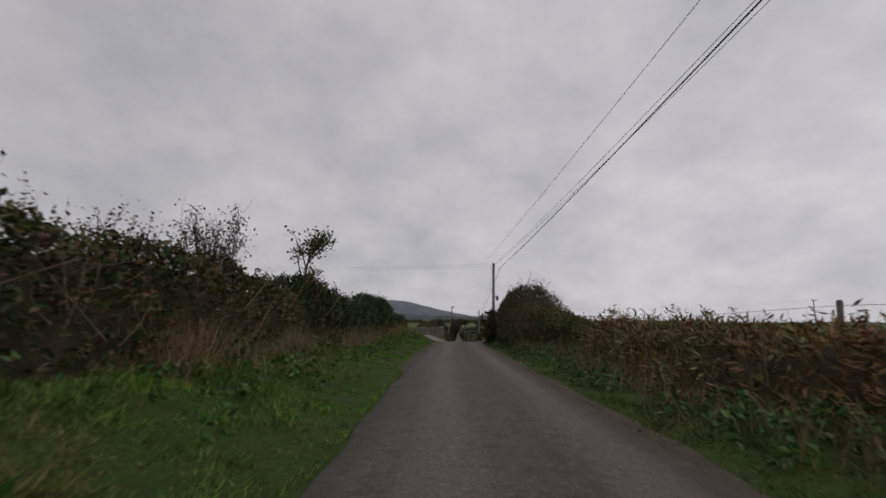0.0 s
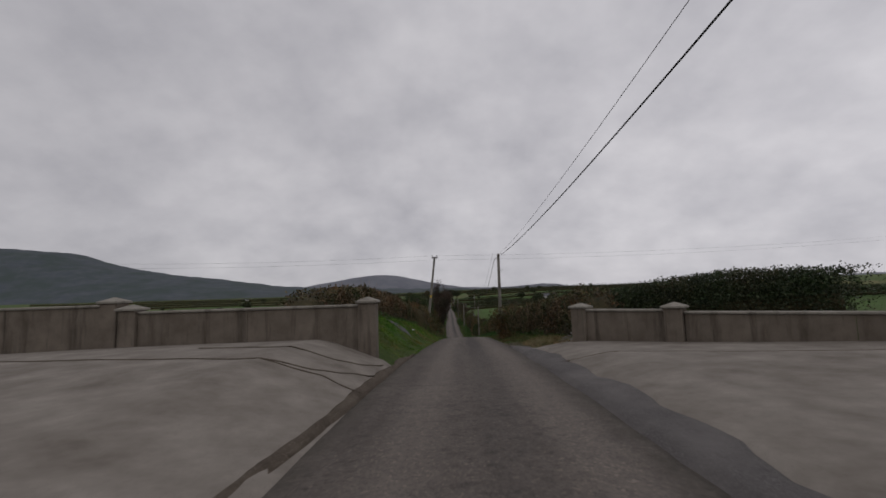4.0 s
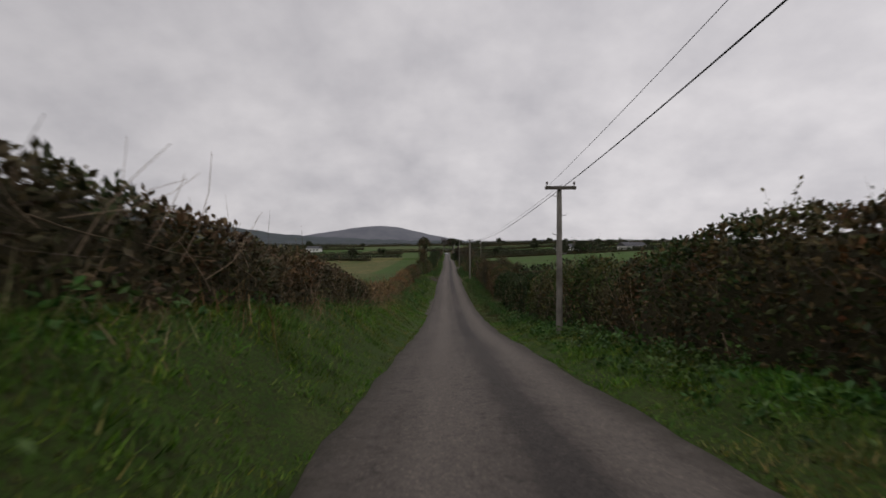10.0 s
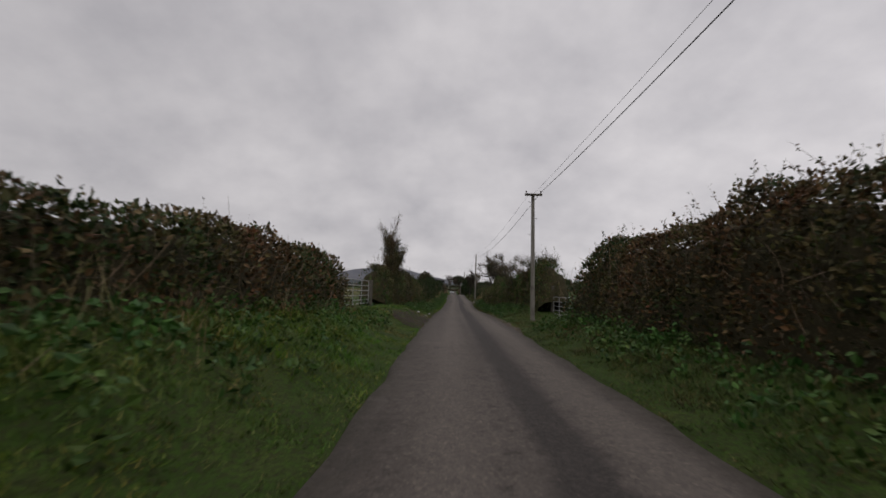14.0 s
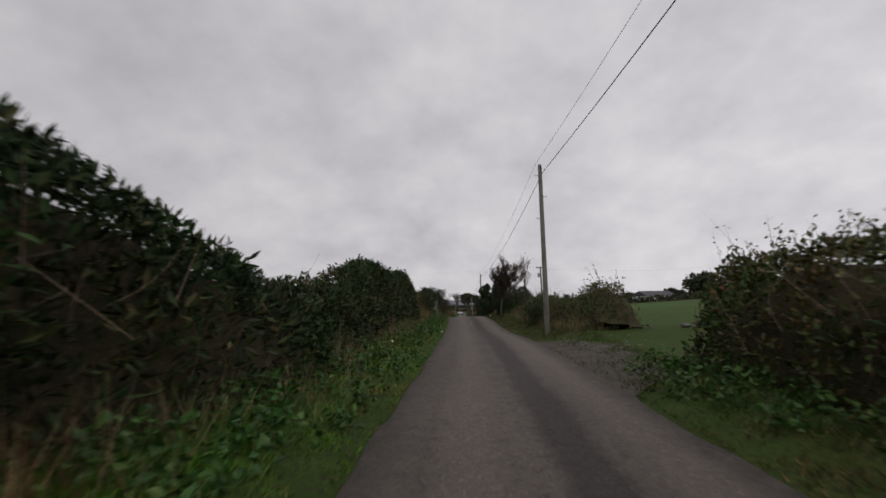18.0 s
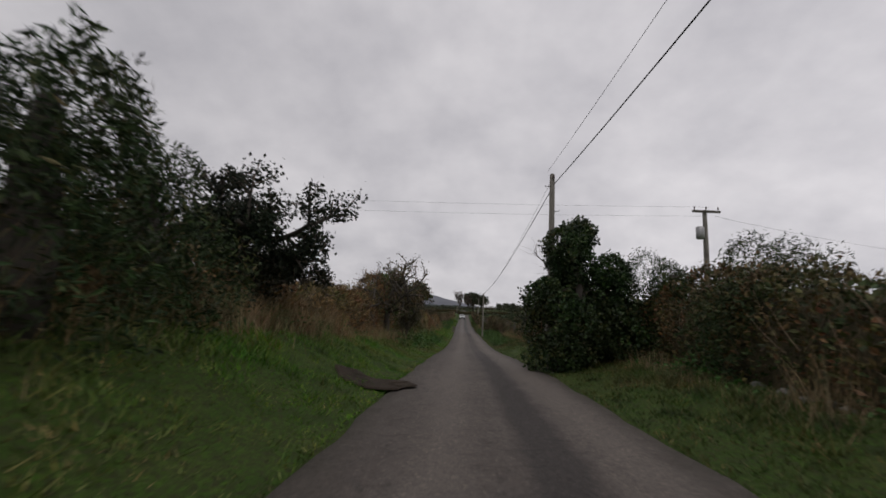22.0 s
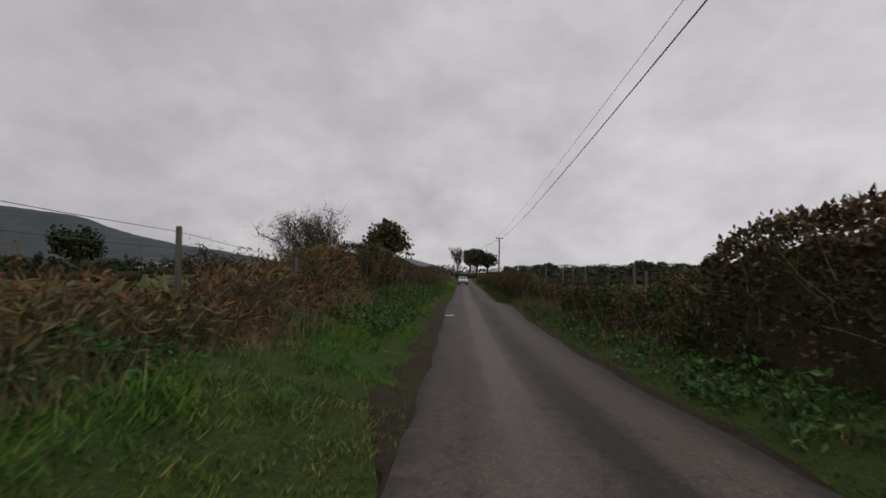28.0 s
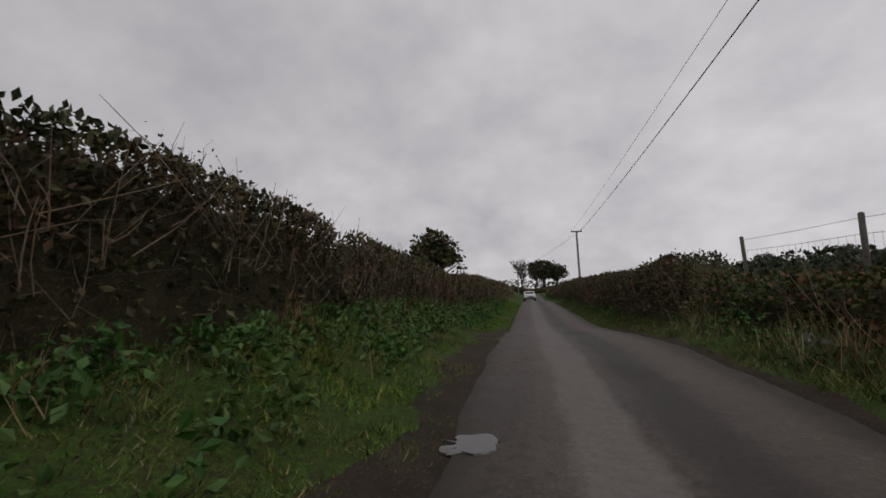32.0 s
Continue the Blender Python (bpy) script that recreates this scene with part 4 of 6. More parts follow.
def verge_grass(label, side, y0, y1, dens, tall, mat="grass"):
    rng = np.random.default_rng(int(y0 * 7 + side * 31 + 400))
    foot_t = LEFT_FOOT if side < 0 else RIGHT_FOOT
    foot = along((y0 + y1) / 2, foot_t)
    n = int(dens * (foot - 1.3) * (y1 - y0))
    y = rng.uniform(y0, y1, n)
    t = rng.random(n) ** 0.9
    a = 1.50 + t * (along(y, foot_t) + 0.15 - 1.50) + 0.16 * lattice(y * 1.6, 0.5, 0.5, side + 71)
    keep = rng.random(n) > opening(y, side) * np.where(y < 60, 1.0, 0.45)
    y, a, t = y[keep], a[keep], t[keep]
    x = road_x(y) + side * a
    p = np.stack([x, y, land(x, y) - 0.015], 1)
    clump = np.clip(0.75 + 0.75 * lattice(x * 1.9, y * 1.9, 0.5, 51) + 0.45 * lattice(x * 5.0, y * 5.0, 0.5, 52), 0.25, 2.2)
    V, F = blades(p, tall * clump * (0.35 + 0.75 * np.minimum(t * 1.6, 1)), 0.0085, 0.7, rng)
    ob = tagged(new("verge_grass", mesh_of("verge_grass", V, F, M[mat])), label, "grass", "verge grass", "stuff")
    return ob


for y0 in range(-8, 340, 29):
    verge_grass("long wet green verge grass", -1, y0, y0 + 29, 760, 0.105)
    verge_grass("short tufted verge grass below the hedge", 1, y0, y0 + 29, 700, 0.11, "grass" if 70 < y0 < 100 else "dull_grass")


def weeds(label, side, y0, y1, count, a0, a1, size=0.10, tall=0.35):
    """Broad-leaved weeds: stems with leaves in whorls."""
    rng = np.random.default_rng(int(y0 * 3 + side + 77))
    pts = []
    for k in range(count):
        y = rng.uniform(y0, y1)
        a = rng.uniform(a0, a1)
        x = float(road_x(y) + side * a)
        z = float(land(x, y))
        h = tall * rng.uniform(0.4, 1.3)
        m = 16
        w = rng.random(m)
        pts.append(np.stack([x + rng.normal(size=m) * 0.09, y + rng.normal(size=m) * 0.09, z + h * w], 1))
    V, F = leaf_cards(np.concatenate(pts), size, 0.6, up=np.array([[0, 0, 0.3]]), droop=1.0, rng=rng)
    return tagged(new("weeds", mesh_of("weeds", V, F, M["weed"])), label, "weeds", "verge weeds", "stuff")


for side, y0, y1, c, a0, a1 in ((-1, 0, 30, 130, 2.6, 4.0), (-1, 70, 90, 120, 2.2, 3.9), (-1, 110, 146, 260, 2.4, 4.0), (-1, 156, 215, 480, 1.9, 3.3), (-1, 240, 262, 220, 2.3, 4.2),
                                (-1, 291, 330, 700, 2.6, 4.3), (1, 0, 20, 100, 2.2, 3.4), (1, 72, 125, 420, 2.2, 3.4), (1, 125, 146, 160, 2.2, 3.5), (1, 153, 185, 300, 2.0, 3.0), (1, 255, 300, 420, 2.0, 3.4)):
    weeds("nettles and docks in the verge", side, y0, y1, c, a0, a1)

# ---- trees ----


def grow(rng, base, height, radius, levels, spread, upward, forks, first=0.3, wobble=0.12, split_len=0.62):
    """A branching skeleton: rods for the tubes and the ends for the leaves."""
    rods, tips = [], []

    def limb(p, d, length, r, level):
        k = 5
        pts = [np.array(p, float)]
        dd = np.array(d, float)
        for _ in range(k):
            dd = dd + rng.normal(size=3) * wobble
            dd[2] += upward * 0.12
            dd /= np.linalg.norm(dd)
            pts.append(pts[-1] + dd * length / k)
        pts = np.array(pts)
        rods.append((pts, np.linspace(r, r * 0.55, k + 1), level))
        if level >= levels:
            tips.append(pts)
            return
        for i in range(int(forks[min(level, len(forks) - 1)])):
            t = rng.uniform(first if level == 0 else 0.25, 1.0)
            j = min(int(t * k), k - 1)
            q = pts[j] + (pts[j + 1] - pts[j]) * (t * k - j)
            out = rng.normal(size=3)
            out -= dd * out.dot(dd)
            out /= np.linalg.norm(out) + 1e-9
            nd = dd * (1 - spread) + out * spread
            nd[2] += upward * 0.25
            nd /= np.linalg.norm(nd)
            limb(q, nd, length * split_len * rng.uniform(0.7, 1.2), r * 0.52, level + 1)

    limb(base, (0, 0, 1), height, radius, 0)
    return rods, tips


def tree(name, label, at, trunk_h, radius, levels=3, spread=0.55, upward=0.5, forks=(7, 5, 4), leaves=9, leaf_size=0.07, leaf_mat="tree_leaf", seed=1, stems=1, group="", twigs=0, wobble=0.12, first=0.3, split_len=0.62, scatter=0.10, flare=0.2, lean=0.0):
    rng = np.random.default_rng(seed)
    ob = thing(name, label, "tree", at, group)
    trunk, crown, twig, ends = Tubes(6), Tubes(4), Tubes(3), []
    for s in range(stems):
        a = 2 * np.pi * s / max(stems, 1) + rng.uniform(0, 1)
        off = np.array([np.cos(a), np.sin(a), 0]) * (radius * 1.3 if stems > 1 else 0)
        rods, tips = grow(rng, off + np.array([0, 0, -0.25]), trunk_h * rng.uniform(0.85, 1.1), radius / math.sqrt(stems), levels, spread, upward, forks, first, wobble, split_len)
        if stems > 1:
            tilt = off / (np.linalg.norm(off) + 1e-9) * flare * rng.uniform(0.2, 1.0) + np.array([lean, 0, 0])
            rods = [(p + tilt * np.clip(p[:, 2:3], 0, None), r, l) for p, r, l in rods]
            tips = [p + tilt * np.clip(p[:, 2:3], 0, None) for p in tips]
        for p, r, l in rods:
            (trunk if l == 0 else crown if l < levels else twig).add(p, r)
        ends += tips
    child("trunk", trunk.mesh("trunk", M["bark"]), ob)
    child("branch", crown.mesh("branch", M["bark"]), ob)["kind"] = "stuff"
    if ends:
        if twigs:
            for p in ends:
                for _ in range(twigs):
                    j = rng.integers(1, len(p))
                    d = rng.normal(size=3) * 0.7 + (p[-1] - p[0]) / (np.linalg.norm(p[-1] - p[0]) + 1e-9)
                    L = rng.uniform(0.1, 0.35) * max(0.5, trunk_h / 3)
                    twig.add(np.array([p[j], p[j] + d * L * 0.5 + rng.normal(size=3) * 0.03, p[j] + d * L]), [0.004, 0.003, 0.0015])
        child("twig", twig.mesh("twig", M["twig"]), ob)["kind"] = "stuff"
        if leaves:
            pts = np.concatenate([p[rng.integers(1, len(p), leaves)] + rng.normal(size=(leaves, 3)) * scatter for p in ends])
            V, F = leaf_cards(pts, leaf_size, 0.62, rng=rng)
            child("crown", mesh_of("crown", V, F, M[leaf_mat]), ob)["kind"] = "stuff"
    return ob


def on_land(x, y, sink=0.0):
    return (x, y, float(land(x, y)) - sink)


def clad(name, label, at, height, width, mat, seed, dens=420, lumps=0.35, size=0.085, category="tree", aspect=0.8):
    """A trunk or stump buried in leaves: an uneven column with gaps in its outline."""
    rng = np.random.default_rng(seed)
    ob = thing(name, label, category, at)
    core = Tubes(6)
    core.add(np.array([[0, 0, -0.3], [0.05, 0.02, height * 0.35], [-0.06, 0.05, height * 0.7], [0.02, 0, height * 0.93]]), [width * 0.16, width * 0.13, width * 0.1, width * 0.05])
    for k in range(9):
        z = rng.uniform(0.3, 0.9) * height
        a = rng.uniform(0, 6.28)
        d = np.array([np.cos(a), np.sin(a), rng.uniform(0.2, 0.9)]) * width * rng.uniform(0.2, 0.42)
        core.add(np.array([[0, 0, z], [0, 0, z] + d * 0.5 + rng.normal(size=3) * 0.04, [0, 0, z] + d]), [0.03, 0.02, 0.008])
    child("trunk", core.mesh("trunk", M["bark"]), ob)
    n = int(dens * height * width * 2.2)
    blobs = [(rng.normal(size=3) * np.array([0.22, 0.22, 0]) * width + np.array([0, 0, height * t]), width * (0.5 - 0.22 * abs(t - 0.45)) * rng.uniform(0.7, 1.15)) for t in np.linspace(0.08, 0.93, 9)]
    pts = []
    for c, r in blobs:
        m = n // len(blobs)
        d = rng.normal(size=(m, 3))
        d /= np.linalg.norm(d, axis=1)[:, None]
        rr = r * (1 + lumps * wave(d[:, 0] * 3, d[:, 1] * 3 + d[:, 2] * 2, 1.5, seed)) * rng.uniform(0.6, 1.05, m) ** 0.5
        pts.append(c + d * rr[:, None])
    V, F = leaf_cards(np.concatenate(pts), size, aspect, rng=rng)
    child("ivy" if mat == "ivy" else "foliage", mesh_of("foliage", V, F, M[mat]), ob)["kind"] = "stuff"
    return ob


tree("tree", "tall many-stemmed tree with thin autumn leaves on the bank", on_land(0.3, 80.2), 2.35, 0.14, 3, 0.22, 1.1, (9, 7, 6), 26, 0.052, "dark_leaf", 3, 8, twigs=1, first=0.2, split_len=0.62, flare=0.12, lean=0.12)
tree("tree", "round-headed twiggy thorn tree over the hedge", on_land(7.95, 177.2), 3.95, 0.13, 3, 0.58, 0.55, (15, 7, 5), 44, 0.05, "tree_leaf", 11, 1, twigs=2, first=0.5, split_len=0.5)
tree("sapling", "slender leafy sapling standing in the hedge", on_land(8.45, 169.5), 3.05, 0.035, 2, 0.4, 0.8, (18, 6), 34, 0.05, "tree_leaf", 21, 1, first=0.35, split_len=0.32)
tree("tree", "wind-shaped fan of branches with curled leaves", on_land(7.35, 211.4), 3.75, 0.11, 3, 0.45, 0.9, (15, 7, 5), 20, 0.055, "dark_leaf", 31, 1, first=0.5, split_len=0.5)
tree("sapling", "thin sapling with a small tuft of leaves", on_land(7.8, 202.7), 3.2, 0.04, 2, 0.4, 0.9, (9, 5), 14, 0.065, "tree_leaf", 41, 1, first=0.6, split_len=0.28)
tree("sapling", "upright green shrub above the gateway hedge", on_land(-0.55, 157.1), 3.5, 0.07, 2, 0.3, 1.0, (22, 8), 44, 0.055, "bramble", 43, 3, first=0.2, split_len=0.4)
tree("sapling", "leafy shoot rising out of the bramble hedge", on_land(-5.0, 12.0), 3.2, 0.04, 2, 0.4, 0.8, (14, 5), 18, 0.09, "bramble", 44, 1, first=0.4, split_len=0.3)
tree("thorn_tree", "dense little thorn tree on the high bank", on_land(8.8, 125.9), 2.1, 0.08, 3, 0.42, 0.7, (12, 7, 4), 40, 0.055, "tree_leaf", 45, 2, split_len=0.5)
tree("sapling", "clump of thin dark shoots standing over the bramble hedge", on_land(-5.0, 7.6), 2.25, 0.05, 1, 0.22, 1.0, (9,), 22, 0.05, "dark_leaf", 51, 14, twigs=2, first=0.35, split_len=0.3, flare=0.14)
tree("sapling", "spray of thin shoots in the bramble hedge", on_land(-5.2, 5.2), 1.75, 0.05, 1, 0.25, 1.0, (8,), 20, 0.05, "dark_leaf", 52, 12, twigs=2, first=0.4, split_len=0.3, flare=0.2)
tree("sapling", "leafy upright shoots on the high bank", on_land(7.1, 130.2), 2.6, 0.06, 2, 0.3, 1.0, (10, 5), 16, 0.055, "tree_leaf", 53, 6, first=0.3, split_len=0.36, flare=0.16)
tree("thorn_tree", "twiggy thorn standing out of the bramble hedge", on_land(7.1, 78.6), 1.9, 0.06, 3, 0.5, 0.7, (8, 6, 4), 20, 0.05, "dark_leaf", 82, 3, twigs=2, split_len=0.5)
tree("thorn_tree", "ragged half-bare thorn over the tall hedge", on_land(1.7, 247.0), 1.9, 0.06, 3, 0.55, 0.7, (8, 6, 4), 18, 0.045, "tree_leaf", 83, 3, twigs=2, split_len=0.5)
clad("bramble_bush", "bush grown up round the foot of the pole", on_land(float(road_x(27.1)) + 2.35, 27.1), 1.9, 1.15, "dark_leaf", 85, 1500, size=0.075, category="bush")
clad("bramble_bush", "brambles round the foot of a pole", on_land(float(road_x(62.6)) + 2.2, 62.6), 1.5, 0.95, "bramble", 86, 1500, size=0.07, category="bush")
clad("thorn_bush", "small dark round thorn behind the roadside bush", on_land(6.9, 33.5), 3.2, 2.2, "dark_leaf", 54, 900, size=0.08, category="bush")
tree("thorn_tree", "twiggy half-leaved thorn in the untidy hedge", on_land(8.4, 160.0), 2.4, 0.07, 3, 0.5, 0.7, (9, 6, 4), 26, 0.05, "tree_leaf", 59, 2, twigs=2, split_len=0.5)
tree("thorn_tree", "leafy thorn bush beside the field gate", on_land(8.2, 155.5), 2.2, 0.08, 3, 0.6, 0.5, (8, 6, 4), 30, 0.06, "tree_leaf", 46, 2, split_len=0.5)
tree("thorn_tree", "bushy twiggy thorn rising from the bracken bank", on_land(0.4, 295.6), 2.2, 0.07, 3, 0.6, 0.7, (9, 6, 4), 20, 0.045, "tree_leaf", 47, 3, twigs=3, split_len=0.52)
tree("thorn_tree", "small leafy thorn by a fence post", on_land(1.3, 298.6), 1.9, 0.05, 2, 0.5, 0.8, (12, 5), 10, 0.05, "tree_leaf", 48, 2, twigs=2, split_len=0.4)
tree("thorn_tree", "twisted bare thorn behind the wire fence", on_land(5.7, 8.6), 0.95, 0.06, 3, 0.9, 0.1, (6, 5, 4), 5, 0.045, "tree_leaf", 58, 3, twigs=2, wobble=0.3, first=0.35, split_len=0.55, flare=0.5)
for i, (x, y, h, label) in enumerate(((-0.7, 256.8, 2.0, "gnarled bare hawthorn leaning with the wind"), (-0.2, 260.2, 1.8, "bare grey hawthorn with a crooked trunk"), (0.2, 263.6, 1.7, "bare hawthorn tangled with bramble"),
                                      (-0.5, 268.8, 1.7, "leafless hawthorn with upturned branches"), (1.0, 279.8, 1.5, "black bare hawthorn against the sky"), (0.5, 283.0, 1.4, "low wind-bent hawthorn beside a fence"), (0.9, 233.7, 1.8, "dead thorn tree with twisted limbs"),
                                      (-0.9, 291.8, 1.7, "bare curling thorn branches over the bank"), (0.7, 238.9, 1.7, "dead wind-bent thorn among the bracken"), (0.1, 278.6, 1.9, "gnarled black thorn arching over the bracken"))):
    tree("hawthorn", label, on_land(x, y), h, 0.11, 3, 0.78, 0.15, (6, 5, 4), 9 if i not in (6, 8) else 0, 0.05, "tree_leaf", 60 + i, 1, "hawthorns of the bracken bank", 2, 0.3, 0.35, 0.55)


clad("ivy_tree", "big tree smothered in ivy at the roadside", on_land(8.0, 216.6), 3.5, 1.3, "ivy", 6, 2000, size=0.08)
tree("tree", "spreading branches with brown leaves beside the ivy", on_land(8.8, 216.7), 2.3, 0.12, 3, 0.7, 0.4, (9, 6, 4), 26, 0.06, "tree_leaf", 71, 1, first=0.35, split_len=0.6)
clad("ivy_tree", "leaning tree thick with ivy", on_land(9.9, 215.6), 2.2, 1.6, "ivy", 7, 1400, size=0.08)
tree("tree", "half-bare thorn with spreading twigs", on_land(9.9, 213.9), 1.7, 0.1, 3, 0.75, 0.3, (8, 6, 4), 22, 0.06, "tree_leaf", 72, 1, twigs=2, split_len=0.6)
clad("ivy_tree", "ivy-covered stump growing round the pole", on_land(8.15, 233.7), 4.05, 1.3, "ivy", 8, 2400, size=0.08)
clad("ivy_bush", "ivy and bramble heaped against the pole", on_land(7.45, 233.3), 2.3, 1.3, "ivy", 29, 2000, size=0.08, category="bush")
clad("ivy_bush", "rounded mass of ivy and bramble", on_land(8.95, 233.9), 2.7, 1.5, "ivy", 9, 1900, size=0.08, category="bush")
tree("tree", "bare twigs standing out of the ivy", on_land(8.6, 234.2), 3.1, 0.07, 3, 0.5, 0.9, (7, 5, 4), 0, 0.05, "tree_leaf", 73, 1, twigs=3, first=0.6, split_len=0.45)
for x, y, h, w, s in ((10.6, 233.4, 2.6, 1.9, 12), (11.4, 230.8, 2.5, 1.8, 13), (1.4, 224.4, 1.9, 1.5, 30), (1.1, 226.0, 1.7, 1.4, 31), (9.8, 229.0, 1.5, 1.4, 14), (7.9, 200.0, 1.3, 1.0, 15), (-1.35, 75.1, 2.5, 2.0, 28), (-2.2, 77.0, 2.5, 2.0, 16), (-3.4, 78.2, 2.4, 2.2, 17), (4.4, 20.6, 1.6, 1.5, 22), (9.4, 217.6, 1.8, 1.8, 23), (9.0, 212.6, 1.5, 1.4, 24), (1.0, 212.4, 1.6, 1.5, 25), (1.6, 213.4, 1.4, 1.1, 26), (7.6, 38.0, 1.3, 1.2, 27)):
    clad("gorse_bush", "dark green gorse bush", on_land(x, y), h, w, "gorse", s, 1500, 0.4, 0.10, "bush", 0.24)
clad("ivy_bush", "ball of ivy on a dead stump", on_land(12.2, 281.4), 2.8, 1.0, "ivy", 19, category="bush")
clad("ivy_bush", "ivy lump beyond the clipped hedge", on_land(13.2, 271.0), 2.6, 1.3, "ivy", 20, category="bush")
tree("pine", "dark flat-topped pine on the bank", on_land(0.6, 229.2), 2.15, 0.13, 3, 0.7, 0.25, (9, 6, 5), 80, 0.075, "pine", 75, 1, first=0.4, split_len=0.6, scatter=0.08)
tree("tree", "broad leafy tree hanging over the verge", on_land(1.4, 241.6), 2.6, 0.16, 3, 0.7, 0.4, (8, 6, 5), 16, 0.08, "bramble", 76, 1, first=0.45, split_len=0.6)


def far_tree(name, label, at, height, width, seed, mat="far_leaf", group="distant trees", trunk=0.25):
    """A tree seen from afar: trunk, limbs and a crown of clumps with gaps."""
    rng = np.random.default_rng(seed)
    ob = thing(name, label, "tree", at, group)
    t = Tubes(6)
    t.add(np.array([[0, 0, -0.5], [0.1, 0, height * 0.3], [0, 0.1, height * 0.6]]), [width * 0.05, width * 0.04, width * 0.02])
    child("trunk", t.mesh("trunk", M["bark"]), ob)
    limbs = Tubes(3)
    pts = []
    for k in range(40):
        a, e = rng.uniform(0, 6.28), rng.uniform(-0.1, 1.0)
        c = np.array([np.cos(a) * width * 0.36 * math.sqrt(1 - 0.6 * e * e) * rng.uniform(0.3, 1.1), np.sin(a) * width * 0.36 * rng.uniform(0.3, 1.1), height * (trunk + 0.12 + (0.85 - trunk) * (0.5 + 0.5 * e) * rng.uniform(0.7, 1.0))])
        limbs.add(np.array([[0, 0, height * (trunk + 0.1)], c * 0.6 + np.array([0, 0, height * 0.12]), c]), [width * 0.02, width * 0.012, width * 0.004])
        m = 46
        d = rng.normal(size=(m, 3))
        d /= np.linalg.norm(d, axis=1)[:, None]
        pts.append(c + d * (width * 0.15 * rng.uniform(0.4, 1.0, m) ** 0.5)[:, None])
    child("branch", limbs.mesh("branch", M["bark"]), ob)["kind"] = "stuff"
    V, F = leaf_cards(np.concatenate(pts), width * 0.07, 0.8, rng=rng)
    child("crown", mesh_of("crown", V, F, M[mat]), ob)["kind"] = "stuff"
    return ob


far_tree("tree", "full dark roadside tree on a clear trunk", on_land(-7.4, 360, 0.2), 11.6, 9.4, 101, "tree_leaf", "", 0.12)
far_tree("tree", "broad dark evergreen at the bend", on_land(12.6, 432, 0.3), 9.0, 11.0, 102)
far_tree("tree", "rounded evergreen beside the bend", on_land(17.0, 440, 0.3), 8.2, 9.0, 103)
tree("tree", "bare winter tree at the bend", on_land(6.0, 425), 6.0, 0.3, 3, 0.55, 0.8, (10, 7, 5), 0, 0.2, "tree_leaf", 104, 1, twigs=5, first=0.3, split_len=0.55)
tree("tree", "bare many-twigged tree by the far hedge", on_land(9.4, 428), 5.6, 0.28, 3, 0.6, 0.7, (10, 7, 5), 3, 0.2, "tree_leaf", 105, 1, twigs=5, first=0.3, split_len=0.55)
kinds = [far_tree("field_tree", "dark hedgerow tree in the fields", on_land(56, 330), 6.5, 6.5, 111), far_tree("field_tree", "low spreading hedgerow tree", on_land(52, 262), 5.5, 7.5, 112, trunk=0.12), far_tree("field_tree", "small round hedgerow tree", on_land(30, 300), 4.5, 4.6, 113, trunk=0.15)]
rng = np.random.default_rng(5)
for k in range(84):
    y = rng.uniform(250, 900)
    x = rng.choice([-1, 1]) * rng.uniform(22, 60 + 0.5 * y)
    if k < 40:
        y, x = rng.uniform(290, 560), rng.uniform(28, 280)
    if abs(x) < 26 and y < 420:
        continue
    s = rng.uniform(0.7, 1.25) if k >= 40 else rng.uniform(0.45, 0.95)
    p = on_land(x, y, 0.2)
    c = copy_thing(kinds[k % 3], pose(*p, 0, 0, rng.uniform(0, 360)))
    c.scale = (s, s, s)


def field_hedge(a, b, height, seed, label="dark field hedge dividing the pastures", dens=55, leaf=0.42):
    """A distant hedge across the fields."""
    rng = np.random.default_rng(seed)
    a, b = np.array(a, float), np.array(b, float)
    L = float(np.linalg.norm(b - a))
    mid = (a + b) / 2
    ob = thing("field_hedge", label, "hedge", on_land(*mid), "field hedges")
    n = int(L * dens)
    t = rng.random(n)
    xy = a + (b - a) * t[:, None]
    xy = xy + rng.normal(size=(n, 2)) * 0.5
    hh = height * (0.75 + 0.45 * (0.5 + 0.5 * wave(t * L, t * 0, 0.35, seed)))
    z = land(xy[:, 0], xy[:, 1]) + hh * rng.random(n) ** 0.7
    V, F = leaf_cards(np.column_stack([xy, z]) - np.array(ob.location), leaf, 0.8, rng=rng)
    child("foliage", mesh_of("foliage", V, F, M["far_leaf"]), ob)["kind"] = "stuff"
    s = np.linspace(0, 1, max(5, int(L / 2)))
    c = a + (b - a) * s[:, None]
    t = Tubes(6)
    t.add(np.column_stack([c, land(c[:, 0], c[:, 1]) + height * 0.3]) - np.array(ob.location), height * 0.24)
    child("heart", t.mesh("heart", M["core"]), ob, "solid brown-green hedge heart, darkened to stand for inner shade")


